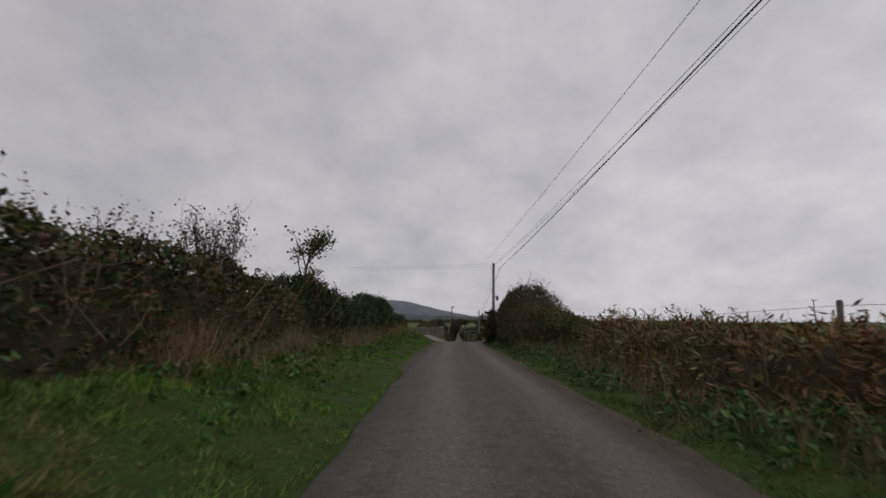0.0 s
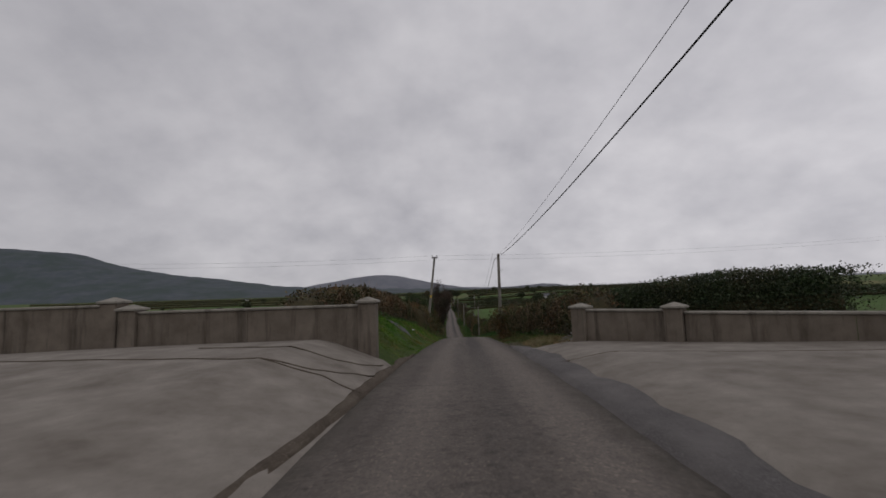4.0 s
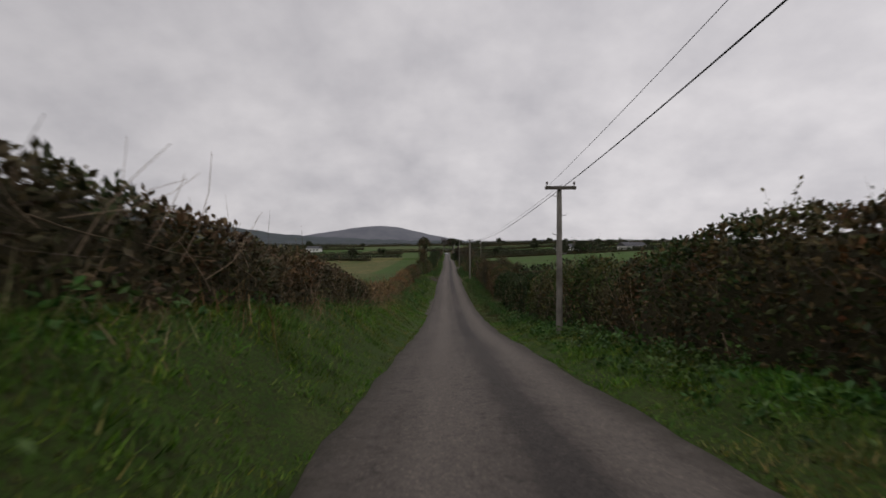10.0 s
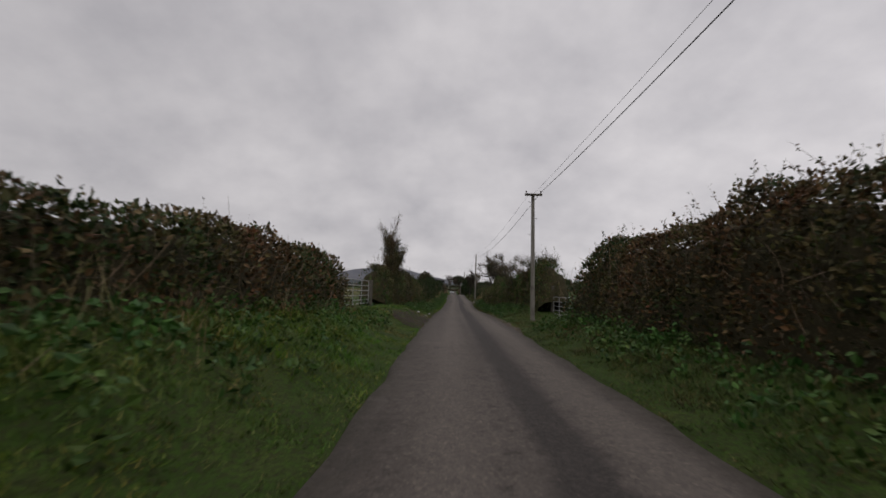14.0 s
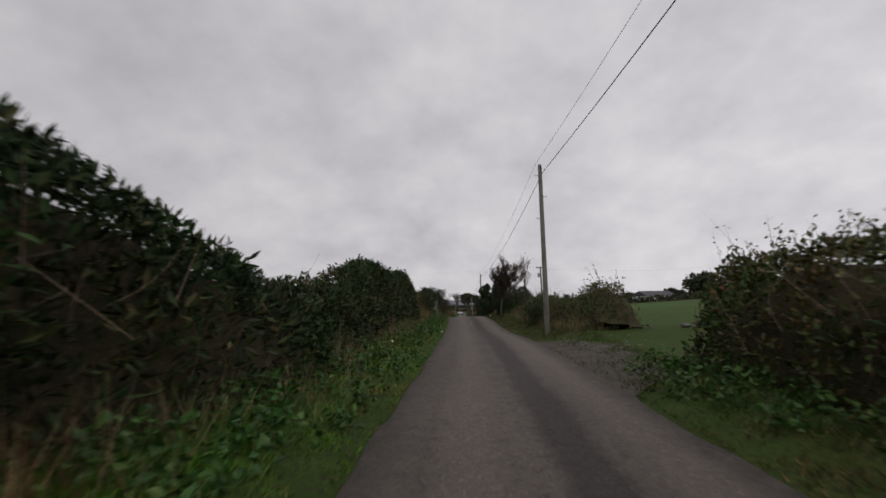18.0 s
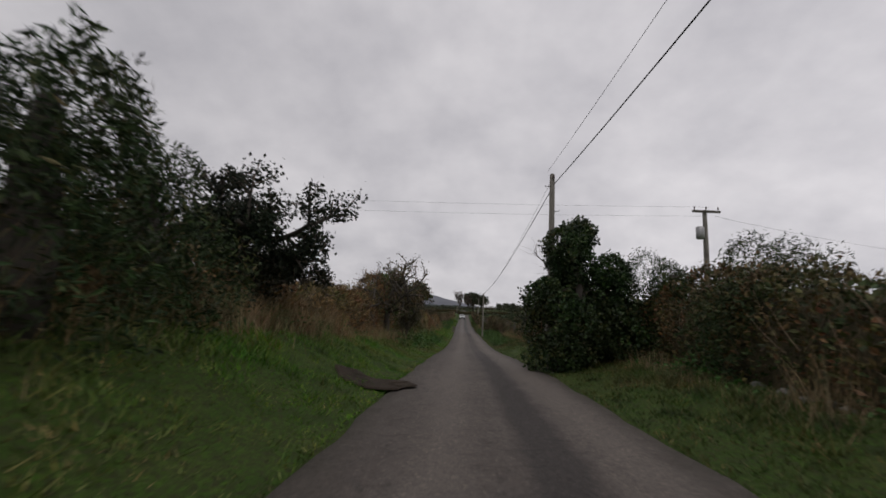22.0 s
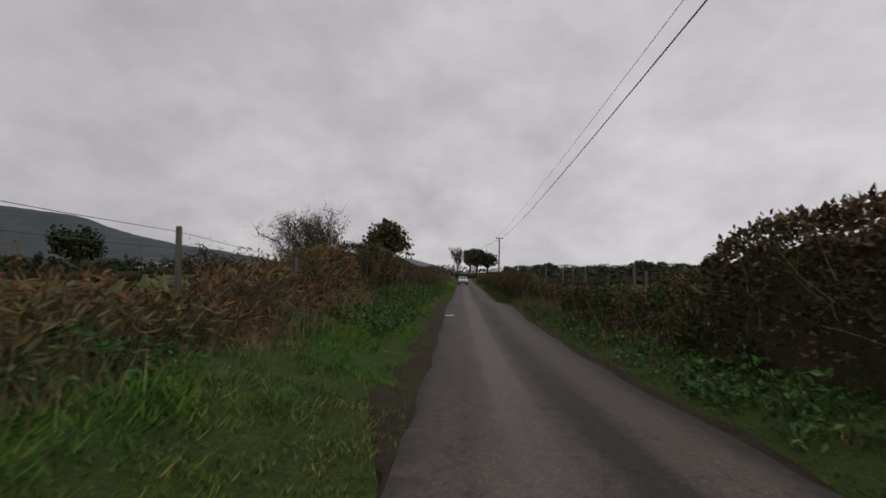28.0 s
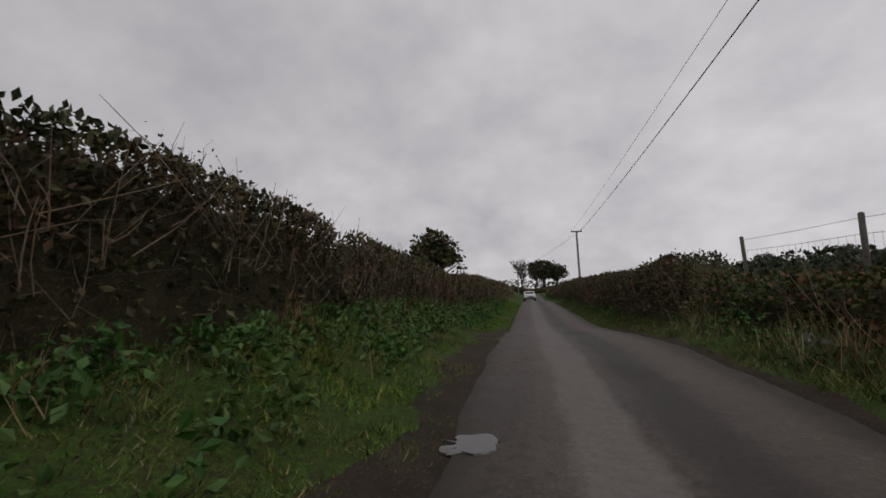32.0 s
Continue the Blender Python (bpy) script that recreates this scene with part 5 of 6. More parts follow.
for i, (a, b, h) in enumerate((((-16, 150), (-130, 165), 1.8), ((-18, 212), (-160, 240), 1.6), ((-18, 312), (-190, 335), 1.8), ((-70, 150), (-85, 330), 2.0), ((-20, 345), (-230, 385), 2.4), ((-150, 170), (-190, 420), 2.4),
                                ((-60, 440), (-330, 480), 3.0), ((-240, 300), (-420, 520), 3.0), ((12, 150), (120, 140), 1.8), ((12, 262), (140, 250), 2.0), ((14, 330), (170, 330), 2.2), ((75, 150), (95, 330), 2.2),
                                ((20, 395), (240, 410), 2.8), ((160, 180), (200, 420), 2.6), ((30, 470), (330, 500), 3.2), ((-120, 560), (-520, 620), 4.0), ((40, 600), (480, 640), 4.0), ((-500, 760), (60, 780), 5.0), ((60, 800), (700, 820), 5.0), ((-900, 1000), (-60, 1040), 6.5), ((-40, 1060), (900, 1040), 6.5), ((-9, 396), (30, 398), 3.0), ((-40, 380), (-6, 384), 2.6), ((12, 350), (60, 352), 2.2), ((20, 300), (140, 300), 2.4), ((-14, 262), (-150, 275), 1.8))):
    field_hedge(a, b, h, 300 + i)

field_hedge((6.2, 56.0), (14.0, 52.5), 1.9, 401, "dark unclipped hedge behind the yard wall", 6000, 0.07)

# ---- poles and wires ----


def pole_place(y, foot, head, top):
    """Foot and head of a pole: distances from the lane's centre, height of its top over the road."""
    x0, x1 = float(road_x(y)) + foot, float(road_x(y)) + head
    return Vector((x0, y, float(land(x0, y)))), Vector((x1, y, float(road_z(y)) + top))


def pole(label, y, foot, head, top, arm=0.0, box_at=0.0, plate=False, bolts=3, radius=0.105):
    a, b = pole_place(y, foot, head, top)
    ob = thing("utility_pole", label, "utility pole", a, "poles along the lane")
    d = b - a
    t = Tubes(12)
    pts = np.array([np.array(d) * s for s in (-0.06, 0.0, 0.35, 0.7, 0.99, 1.0)])
    t.add(pts, [radius, radius, radius * 0.9, radius * 0.8, radius * 0.72, radius * 0.5])
    child("shaft", t.mesh("shaft", M["pole"]), ob)
    if arm:
        for s, z in ((1, -0.08),):
            part("crossarm", boxed(-arm / 2, -0.19, -0.05, arm / 2, -0.10, 0.05, bevel=0.008, m=Matrix.Translation(d + Vector((0, 0, z)))), M["post"], ob)
        for s in (-1, 1):
            it = Tubes(8)
            at = np.array(d) + np.array([s * (arm / 2 - 0.06), -0.145, -0.03])
            it.add(at + np.array([[0, 0, 0], [0, 0, 0.05], [0, 0, 0.06], [0, 0, 0.12], [0, 0, 0.14]]), [0.012, 0.012, 0.035, 0.035, 0.015])
            child("insulator", it.mesh("insulator", M["insulator"]), ob)
    else:
        it = Tubes(8)
        at = np.array(d) + np.array([0, -radius * 0.9, -0.2])
        it.add(at + np.array([[0, 0.02, 0], [0, -0.05, 0.0], [0, -0.05, 0.03], [0, -0.05, 0.10], [0, -0.05, 0.12]]), [0.012, 0.012, 0.03, 0.03, 0.012])
        child("insulator", it.mesh("insulator", M["insulator"]), ob)
    for k in range(bolts):
        it = Tubes(6)
        at = np.array(d) * (0.93 - 0.13 * k)
        s = 1 if k % 2 else -1
        it.add(at + np.array([[s * 0.04, 0, 0], [s * 0.2, -0.02, 0.01], [s * 0.21, -0.02, 0.05]]), 0.012)
        child("step_bolt", it.mesh("step_bolt", M["steel"]), ob)
    if box_at:
        at = d * box_at
        bx = part("cable_box", boxed(-0.07, -0.09, -0.15, 0.07, 0.09, 0.15, bevel=0.025, m=Matrix.Translation(at + Vector((0.24, 0, 0)))), M["black"], ob, "black pole-mounted cable box")
        part("bracket", boxed(-0.2, -0.02, -0.03, 0.0, 0.02, 0.03, bevel=0.004, m=Matrix.Translation(at + Vector((0.2, 0, 0.1)))), M["steel"], bx)
    if plate:
        part("warning_plate", boxed(-0.07, -0.016, -0.09, 0.07, -0.008, 0.09, bevel=0.003, m=Matrix.Translation(d * 0.45 + Vector((0, -radius * 0.86, 0)))), M["yellow"], ob, "faded yellow warning plate")
    return a + d


tops = {}
tops[0] = pole("grey timber pole behind the hedge", -16.0, 3.9, 3.9, 6.4)
tops[1] = pole("grey timber pole with a black cable box", 27.5, 2.15, 2.17, 5.24, box_at=0.56)
tops[2] = pole("plain grey timber pole in the clipped hedge", 62.9, 2.03, 2.09, 4.9)
tops[3] = pole("tall timber pole on the bank with stay wires", 73.1, -3.0, -2.26, 6.6, arm=0.5, plate=True)
tops[4] = pole("timber pole with a short crossarm", 99.8, 3.0, 3.0, 4.82, arm=0.95, bolts=4)
tops[5] = pole("timber pole with a short crossarm above the brambles", 150.6, 3.08, 3.1, 5.95, arm=0.8)
tops[6] = pole("bare timber pole beside the field gateway", 193.5, 2.4, 2.5, 6.75)
tops[7] = pole("timber pole rising from ivy", 233.8, 1.96, 1.98, 5.7, bolts=2)
tops[8] = pole("timber pole with step bolts beside the bank", 274.55, 1.88, 1.88, 5.25, bolts=5)
tops[9] = pole("slim timber pole with a small crossarm by the bend", 333.2, 3.47, 3.48, 6.3, arm=0.9)
tops[10] = pole("distant timber pole beyond the bend", 392.0, -3.0, -3.0, 6.6, arm=0.9)
tops[11] = pole("timber pole carrying a crossing line in the field", 33.0, -42.0, -42.0, 6.4, arm=1.0)
tops[12] = pole("timber pole of the crossing line on the hillside", 69.0, -46.0, -46.0, 7.2, arm=1.0)
tops[13] = pole("timber pole of the crossing line beyond the fields", 80.0, 64.0, 64.0, 10.0, arm=1.0)
tops[15] = pole("timber pole across the western field", 236.0, -64.0, -64.0, 7.0, arm=1.0)
tr = Vector((17.3, 243.5, 0.0))
base = Vector((17.3, 243.5, float(land(17.3, 243.5))))
tp = thing("transformer_pole", "timber pole carrying a grey transformer", "utility pole", base, "poles along the lane")
t = Tubes(12)
t.add(np.array([[0, 0, -0.3], [0, 0, (tr - base).z * 0.6], [0, 0, (tr - base).z]]), [0.15, 0.13, 0.10])
child("shaft", t.mesh("shaft", M["pole"]), tp)
part("crossarm", boxed(-0.7, -0.2, -0.06, 0.7, -0.1, 0.06, bevel=0.01, m=Matrix.Translation((0, 0, (tr - base).z - 0.1))), M["post"], tp)
t = Tubes(12)
t.add(np.array([[-0.32, -0.1, -1.55], [-0.32, -0.1, -1.5], [-0.32, -0.1, -0.95], [-0.32, -0.1, -0.9]]) + np.array([0, 0, (tr - base).z]), [0.15, 0.2, 0.2, 0.14])
child("transformer", t.mesh("transformer", M["steel"]), tp, "grey ribbed transformer tank")
for s in (-0.6, 0.0, 0.6):
    it = Tubes(8)
    it.add(np.array([[s, -0.15, -0.06], [s, -0.15, 0.0], [s, -0.15, 0.02], [s, -0.15, 0.14]]) + np.array([0, 0, (tr - base).z]), [0.012, 0.012, 0.035, 0.03])
    child("insulator", it.mesh("insulator", M["insulator"]), tp)


def wire(label, a, b, sag, radius, mat="cable", name="overhead_wire"):
    a, b = np.array(a, float), np.array(b, float)
    s = np.linspace(0, 1, 25)[:, None]
    p = a + (b - a) * s
    p[:, 2] -= (4 * sag * s * (1 - s))[:, 0]
    t = Tubes(6)
    t.add(p - a, radius)
    ob = new(name, t.mesh(name, M[mat]))
    ob.location = a
    return tagged(ob, label, "wire", "overhead wires")


line = [0, 1, 2, 4, 5, 6, 7, 8, 9, 10]
hang = {i: Vector(({0: -0.75, 1: 0.4, 2: -0.25, 4: 0.2, 5: 0.34, 6: 0.1, 7: 0.05, 8: -0.5, 9: 0.38}.get(i, 0.15), -0.12, 0.04 if i in (4, 5, 9, 10) else -0.32)) for i in line}
for i, j in zip(line[:-1], line[1:]):
    wire("black cable slung from pole to pole", tops[i] + hang[i], tops[j] + hang[j], {0: 0.35, 8: 0.5}.get(i, 0.7), 0.012)
    off = Vector(({0: -0.6, 1: 0.1, 2: -0.32, 4: 0.06, 7: 0.04, 8: -0.45, 9: -0.06}.get(i, -0.16), -0.1, -0.06 if i > 6 else 0.03))
    wire("thin upper wire between the poles", tops[i] + off, tops[j] + off, {0: 0.3, 8: 0.45}.get(i, 0.6), 0.005, "wire")
for k, r in ((0.22, 0.005), (0.40, 0.0045)):
    wire("thin wire leading to the first pole", tops[0] + Vector((k * 1.6 - 0.5, 0, 0.05)), tops[1] + Vector((k * 0.3, 0, -0.1)), 0.4, r)
for dz in (-0.05, -0.22):
    wire("thin wire crossing to the western field", tops[1] + Vector((0, 0, dz)), tops[11] + Vector((0, 0, dz)), 0.7, 0.004, "wire")
for dx, dz in ((-0.2, 0.08), (0.2, -0.22)):
    wire("power line crossing high over the lane", tops[12] + Vector((0, dx, dz)), tops[3] + Vector((0, dx, dz)), 0.6, 0.005, "wire")
    wire("power line crossing high over the lane", tops[3] + Vector((0, dx, dz)), tops[13] + Vector((0, dx, dz)), 0.9, 0.005, "wire")
    wire("power line strung across to the transformer", tops[15] + Vector((0, dx * 2, dz)), tr + Vector((0, dx * 2, dz)), 1.0, 0.004, "wire")
wire("cable from the transformer towards the fields", tr + Vector((0.5, 0, -0.3)), Vector((60, 262, 1.5)), 0.8, 0.006)
for dx in (0.0, 0.11):
    foot = tops[3] + Vector((-0.95 + dx, 3.2, -5.9))
    st = thing("stay_wire", "pole stay wire with a small black insulator", "wire", tuple(foot), "overhead wires")
    d = np.array(tops[3] + Vector((dx * 0.4, 0.1, -0.3)) - foot)
    t = Tubes(6)
    t.add(np.array([d * s for s in (0.0, 0.5, 1.0)]), 0.006)
    child("rope", t.mesh("rope", M["wire"]), st)
    t = Tubes(8)
    t.add(np.array([d * s for s in (0.44, 0.45, 0.47, 0.48)]), [0.01, 0.022, 0.022, 0.01])
    child("insulator", t.mesh("insulator", M["black"]), st)

# ---- yard walls and concrete aprons ----


def slab(name, label, corners, mat, lift=0.02, n=14, m=18):
    """A paved patch that follows the ground between four corners, with an edge to it."""
    c = [np.array(p, float) for p in corners]
    s, t = np.meshgrid(np.linspace(0, 1, n), np.linspace(0, 1, m))
    P = (c[0] * ((1 - s) * (1 - t))[..., None] + c[1] * (s * (1 - t))[..., None] + c[2] * (s * t)[..., None] + c[3] * ((1 - s) * t)[..., None])
    Z = np.maximum(land(P[..., 0], P[..., 1]), road_z(P[..., 1])) + lift
    rim = np.zeros_like(Z)
    rim[0], rim[-1], rim[:, 0], rim[:, -1] = 1, 1, 1, 1
    Z = Z - rim * (lift + 0.1)
    return tagged(new(name, grid_mesh(name, P[..., 0], P[..., 1], Z, mat)), label, "pavement", kind="structure")


slab("pavement", "pale cracked concrete yard entrance", [(-0.62, 36.5), (-0.5, 48.6), (-15.0, 48.72), (-15.0, 37.0)], M["apron"], 0.075, 40, 40)
slab("pavement", "pale gritty concrete yard entrance", [(2.4, 37.0), (3.2, 52.4), (7.8, 48.3), (13.5, 39.0)], M["apron"], 0.085, 36, 30)


def crack(pts):
    t = Tubes(4)
    p = np.array(pts, float)
    k = np.linspace(0, len(p) - 1, 60)
    p = np.column_stack([np.interp(k, np.arange(len(p)), p[:, 0]), np.interp(k, np.arange(len(p)), p[:, 1])])
    p[1:-1] += 0.025 * np.column_stack([np.sin(k * 5.1), np.sin(k * 7.7 + 1)])[1:-1]
    t.add(np.column_stack([p, np.maximum(land(p[:, 0], p[:, 1]), road_z(p[:, 1])) + 0.078]), 0.014)
    return tagged(new("expansion_joint", t.mesh("expansion_joint", M["soil"])), "dark open joint across the concrete", "joint", kind="structure")


crack([(-0.75, 44.6), (-1.4, 45.0), (-2.6, 44.9), (-4.4, 45.2), (-7, 45.6), (-10, 46.1)])
crack([(-0.8, 47.6), (-1.0, 46.9), (-1.5, 46.4), (-2.6, 46.2), (-4.2, 46.5)])
crack([(-0.75, 46.2), (-1.1, 45.7), (-1.6, 45.2), (-2.6, 44.9)])
crack([(2.9, 47.2), (4.2, 46.7), (5.6, 46.2), (8.0, 45.3)])


def yard_wall(label, a, b, height, sink=0.5, up=0.0, ends=(True, True)):
    """A rendered wall with pillars: panel, coping, pillar and cap."""
    a, b = Vector(a), Vector(b)
    d = b - a
    L = d.length
    zs = [float(land(*(a + d * s))) for s in np.linspace(0, 1, 7)]
    z0 = min(zs) + up
    turn = math.atan2(d.y, d.x)
    ob = thing("yard_wall", label, "wall", (a.x, a.y, z0), "yard walls")
    ob.rotation_euler = (0, 0, turn)
    joints = max(1, round(L / 2.9))
    for k in range(joints):
        part("panel", boxed(0.2 + k * (L - 0.4) / joints + (0.008 if k else 0), -0.1, -sink, 0.2 + (k + 1) * (L - 0.4) / joints, 0.1, height, bevel=0.006), M["render"], ob)
    part("coping", boxed(0.2, -0.14, height + 0.002, L - 0.2, 0.14, height + 0.07, bevel=0.02), M["coping"], ob, "weathered concrete coping")
    for x in [v for v, there in zip((0.0, L), ends) if there]:
        p = part("pillar", boxed(x - 0.21, -0.21, -sink, x + 0.21, 0.21, height + 0.09, bevel=0.012), M["render"], ob)
        cap = bmesh.new()
        box(cap, x - 0.26, -0.26, height + 0.092, x + 0.26, 0.26, height + 0.15, bevel=0.01)
        r = bmesh.ops.create_cone(cap, cap_ends=True, segments=4, radius1=0.34, radius2=0.03, depth=0.09, matrix=Matrix.Translation((x, 0, height + 0.195)) @ Matrix.Rotation(radians(45), 4, "Z"))
        part("cap", cap, M["coping"], p, "shallow pyramid concrete cap")
    return ob


yard_wall("rendered yard wall with capped pillars, stained grey", (-1.25, 48.5), (-7.0, 48.65), 1.06, up=0.12)
yard_wall("rendered yard wall running on behind the entrance", (-7.45, 48.66), (-15.0, 48.85), 1.06, up=0.1)
yard_wall("low rendered yard wall with capped pillars", (4.55, 50.5), (6.3, 48.7), 0.92)
yard_wall("low rendered yard wall sloping up the yard", (6.32, 48.68), (11.0, 44.3), 0.76, ends=(False, True))

# ---- stones ----


def stones(label, centre, spread, count, size, heap=0.0, seed=1, name="stone", group="loose stones"):
    rng = np.random.default_rng(seed)
    protos = []
    for k in range(4):
        bm = bmesh.new()
        bmesh.ops.create_icosphere(bm, subdivisions=2, radius=1.0)
        for v in bm.verts:
            n = v.co.normalized()
            v.co = n * (0.75 + 0.35 * noise.noise(n * 1.4 + Vector((k * 7, seed, 0))))
            v.co.z *= 0.65
        me = bpy.data.meshes.new(name)
        bm.to_mesh(me)
        bm.free()
        me.materials.append(M["stone"])
        protos.append(me)
    for k in range(count):
        a, r = rng.uniform(0, 6.28), math.sqrt(rng.random())
        x, y = centre[0] + math.cos(a) * r * spread[0], centre[1] + math.sin(a) * r * spread[1]
        s = size * rng.uniform(0.5, 1.4)
        ob = new(name, protos[k % 4])
        ob.location = (x, y, float(land(x, y)) + s * 0.25 + heap * (1 - r) * rng.random())
        ob.scale = (s * rng.uniform(0.8, 1.4), s, s * rng.uniform(0.7, 1.1))
        ob.rotation_euler = (rng.uniform(-0.3, 0.3), rng.uniform(-0.3, 0.3), rng.uniform(0, 6.28))
        tagged(ob, label, "stone", group)


stones("grey field stone in a tumbled heap", (4.3, 16.4), (0.5, 1.3), 22, 0.16, 0.3, 2)
stones("broken rubble beside the yard pillar", (4.9, 51.9), (0.6, 0.8), 80, 0.06, 0.45, 3)
stones("grey stone of a ruined roadside wall", (9.3, 226.8), (0.4, 2.0), 16, 0.10, 0.1, 4)
stones("pale boulder lying in the gateway", (11.4, 191.8), (0.6, 0.4), 3, 0.2, 0.0, 5)
stones("pale boulder on the grass bank", (9.1, 302.0), (0.2, 0.5), 3, 0.15, 0.0, 6)
stones("loose stone on the gateway gravel", (2.5, 216.0), (0.7, 3.4), 60, 0.035, 0.0, 7)
stones("loose stone on the gravel margin", (1.4, 150.5), (1.0, 3.0), 34, 0.035, 0.0, 8)
stones("loose stone at the field entrance", (8.0, 189.5), (1.2, 2.4), 30, 0.04, 0.0, 9)
stones("loose chip on the concrete", (6.4, 45.0), (2.0, 2.4), 40, 0.022, 0.0, 10)

# ---- gravel margins, patches and puddles ----


def margin(label, side, y0, y1, width, mat, lift=0.018):
    y = np.arange(y0, y1, 0.35)
    w = width * ease((y - y0) / 2.5) * ease((y1 - y) / 2.5) * (0.8 + 0.3 * wave(y, y * 0, 1.3, side)) + 0.02
    t = np.linspace(0, 1, 7)
    A = 1.58 + w[:, None] * t[None] + 0.06 * wave(y[:, None] * 1.0, t[None] * 3, 2.7, 1) * t[None]
    Yy = np.repeat(y[:, None], 7, 1)
    Xx = road_x(Yy) + side * A
    Z = np.maximum(land(Xx, Yy), road_z(Yy) - 0.02) + lift * (1 - (2 * t[None] - 1) ** 4) - 0.004
    return tagged(new("margin", grid_mesh("margin", Xx, Yy, Z, mat)), label, "verge", kind="structure")


margin("muddy gravel edge of the lane", -1, 112, 127, 0.35, M["gravel"])
margin("muddy gateway splay", -1, 145, 161, 2.2, M["mud"])
margin("gravel edge of the lane", 1, 144, 160, 0.35, M["soil"])
margin("stony field entrance", 1, 183, 192, 2.2, M["gravel"])
margin("gravelled pull-in before the gates", -1, 209, 223, 1.1, M["gravel"])
margin("muddy trampled edge of the lane", -1, 284, 312, 0.75, M["mud"])
margin("thin muddy edge of the lane", 1, 284, 312, 0.35, M["mud"])
margin("thin muddy edge of the lane", -1, 10, 36, 0.4, M["soil"])
margin("thin muddy edge of the lane", 1, -8, 30, 0.35, M["soil"])
margin("dark broken tarmac between lane and concrete", 1, 35, 54.0, 0.85, M["chips"], 0.095)
margin("broken earthy edge of the concrete", -1, 35, 51.5, 0.24, M["soil"], 0.09)
margin("dead grass and rubble edge", 1, 49.5, 58, 1.3, M["soil"])


def dead_patch(label, x, y, rx_, ry_, count, seed, tall=0.16):
    """A trampled patch of bleached grass."""
    rng = np.random.default_rng(seed)
    a, r = rng.uniform(0, 6.28, count), np.sqrt(rng.random(count))
    px, py = x + np.cos(a) * r * rx_, y + np.sin(a) * r * ry_
    V, F = blades(np.stack([px, py, land(px, py) - 0.01], 1), tall * (1.15 - 0.5 * r), 0.007, 1.1, rng)
    tagged(new("dead_grass", mesh_of("dead_grass", V, F, M["straw"])), label, "grass", "dead grass", "stuff")


dead_patch("bleached dead grass beside the yard entrance", 4.3, 53.2, 0.8, 2.6, 5200, 1)
dead_patch("pale dead grass round the stone heap", 4.6, 13.5, 0.8, 2.6, 3600, 2, 0.45)
dead_patch("tuft of bleached grass on the bank", 4.2, 9.0, 0.5, 1.0, 1500, 3, 0.5)
dead_patch("dead grass between the gateway and the lane", 2.2, 214.0, 0.7, 2.2, 2600, 4, 0.2)


def blob(name, label, category, x, y, rx, ry, mat, lift, seed, kind="", surface=None):
    """A flat patch with an uneven rim that lies on the ground."""
    a = np.linspace(0, 2 * np.pi, 29)[:-1]
    r = 1 + 0.25 * wave(np.cos(a) * 2, np.sin(a) * 2, 1.6, seed)
    bm = bmesh.new()
    rings = []
    for f, dz in ((1.0, -0.02), (0.93, 0.0), (0.5, 0.0)):
        vs = []
        for ca, sa, rr in zip(np.cos(a), np.sin(a), r):
            px, py = x + ca * rr * rx * f, y + sa * rr * ry * f
            z = max(float(land(px, py)), float(road_z(py)) + 0.045 * (1 - ((px - float(road_x(py))) / 1.65) ** 2) if abs(px - float(road_x(py))) < 1.65 else -99)
            if surface is not None:
                z = surface
            vs.append(bm.verts.new((px - x, py - y, z + lift + dz)))
        rings.append(vs)
    for o, i in zip(rings[:-1], rings[1:]):
        for k in range(len(o)):
            bm.faces.new((o[k], o[(k + 1) % len(o)], i[(k + 1) % len(o)], i[k]))
    bm.faces.new(rings[-1])
    me = bpy.data.meshes.new(name)
    bm.to_mesh(me)
    bm.free()
    me.materials.append(mat)
    ob = new(name, me)
    ob.location = (x, y, 0)
    return tagged(ob, label, category, kind=kind)


blob("puddle", "shallow muddy puddle at the road edge", "puddle", 4.74, 298.7, 0.26, 0.22, M["puddle"], 0.014, 9)
blob("puddle", "dark puddle in the gateway gravel", "puddle", 1.55, 153.2, 0.35, 0.55, M["puddle"], 0.03, 6)
blob("drain_patch", "dark tarry patch at the lane edge", "patch", 3.35, 228.8, 0.72, 0.6, M["mud"], 0.05, 7)
blob("black_patch", "flat black patch lying on the grass bank", "sheet", -1.5, 58.7, 0.6, 0.75, M["cable"], 0.05, 8)
for i, (x, y) in enumerate(((-1.0, 61.9), (9.5, 123.4), (8.6, 124.6), (1.9, 155.6), (1.3, 155.0), (1.8, 189.6), (7.2, 219.0), (8.9, 96.2), (3.0, 199.4))):
    bm = bmesh.new()
    bmesh.ops.create_icosphere(bm, subdivisions=2, radius=0.055)
    for v in bm.verts:
        v.co += v.co.normalized() * 0.05 * noise.noise(v.co * 21 + Vector((i, 0, 0)))
        v.co.z *= 0.55
    me = bpy.data.meshes.new("litter")
    bm.to_mesh(me)
    bm.free()
    me.materials.append(M["white"])
    ob = new("litter", me)
    ob.location = on_land(x, y, -0.07)
    ob.scale = (1.0, 0.8, 0.9) if i else (1.4, 1.0, 1.0)
    tagged(ob, "crumpled white scrap caught in the grass", "litter", "roadside litter")

# ---- gates ----


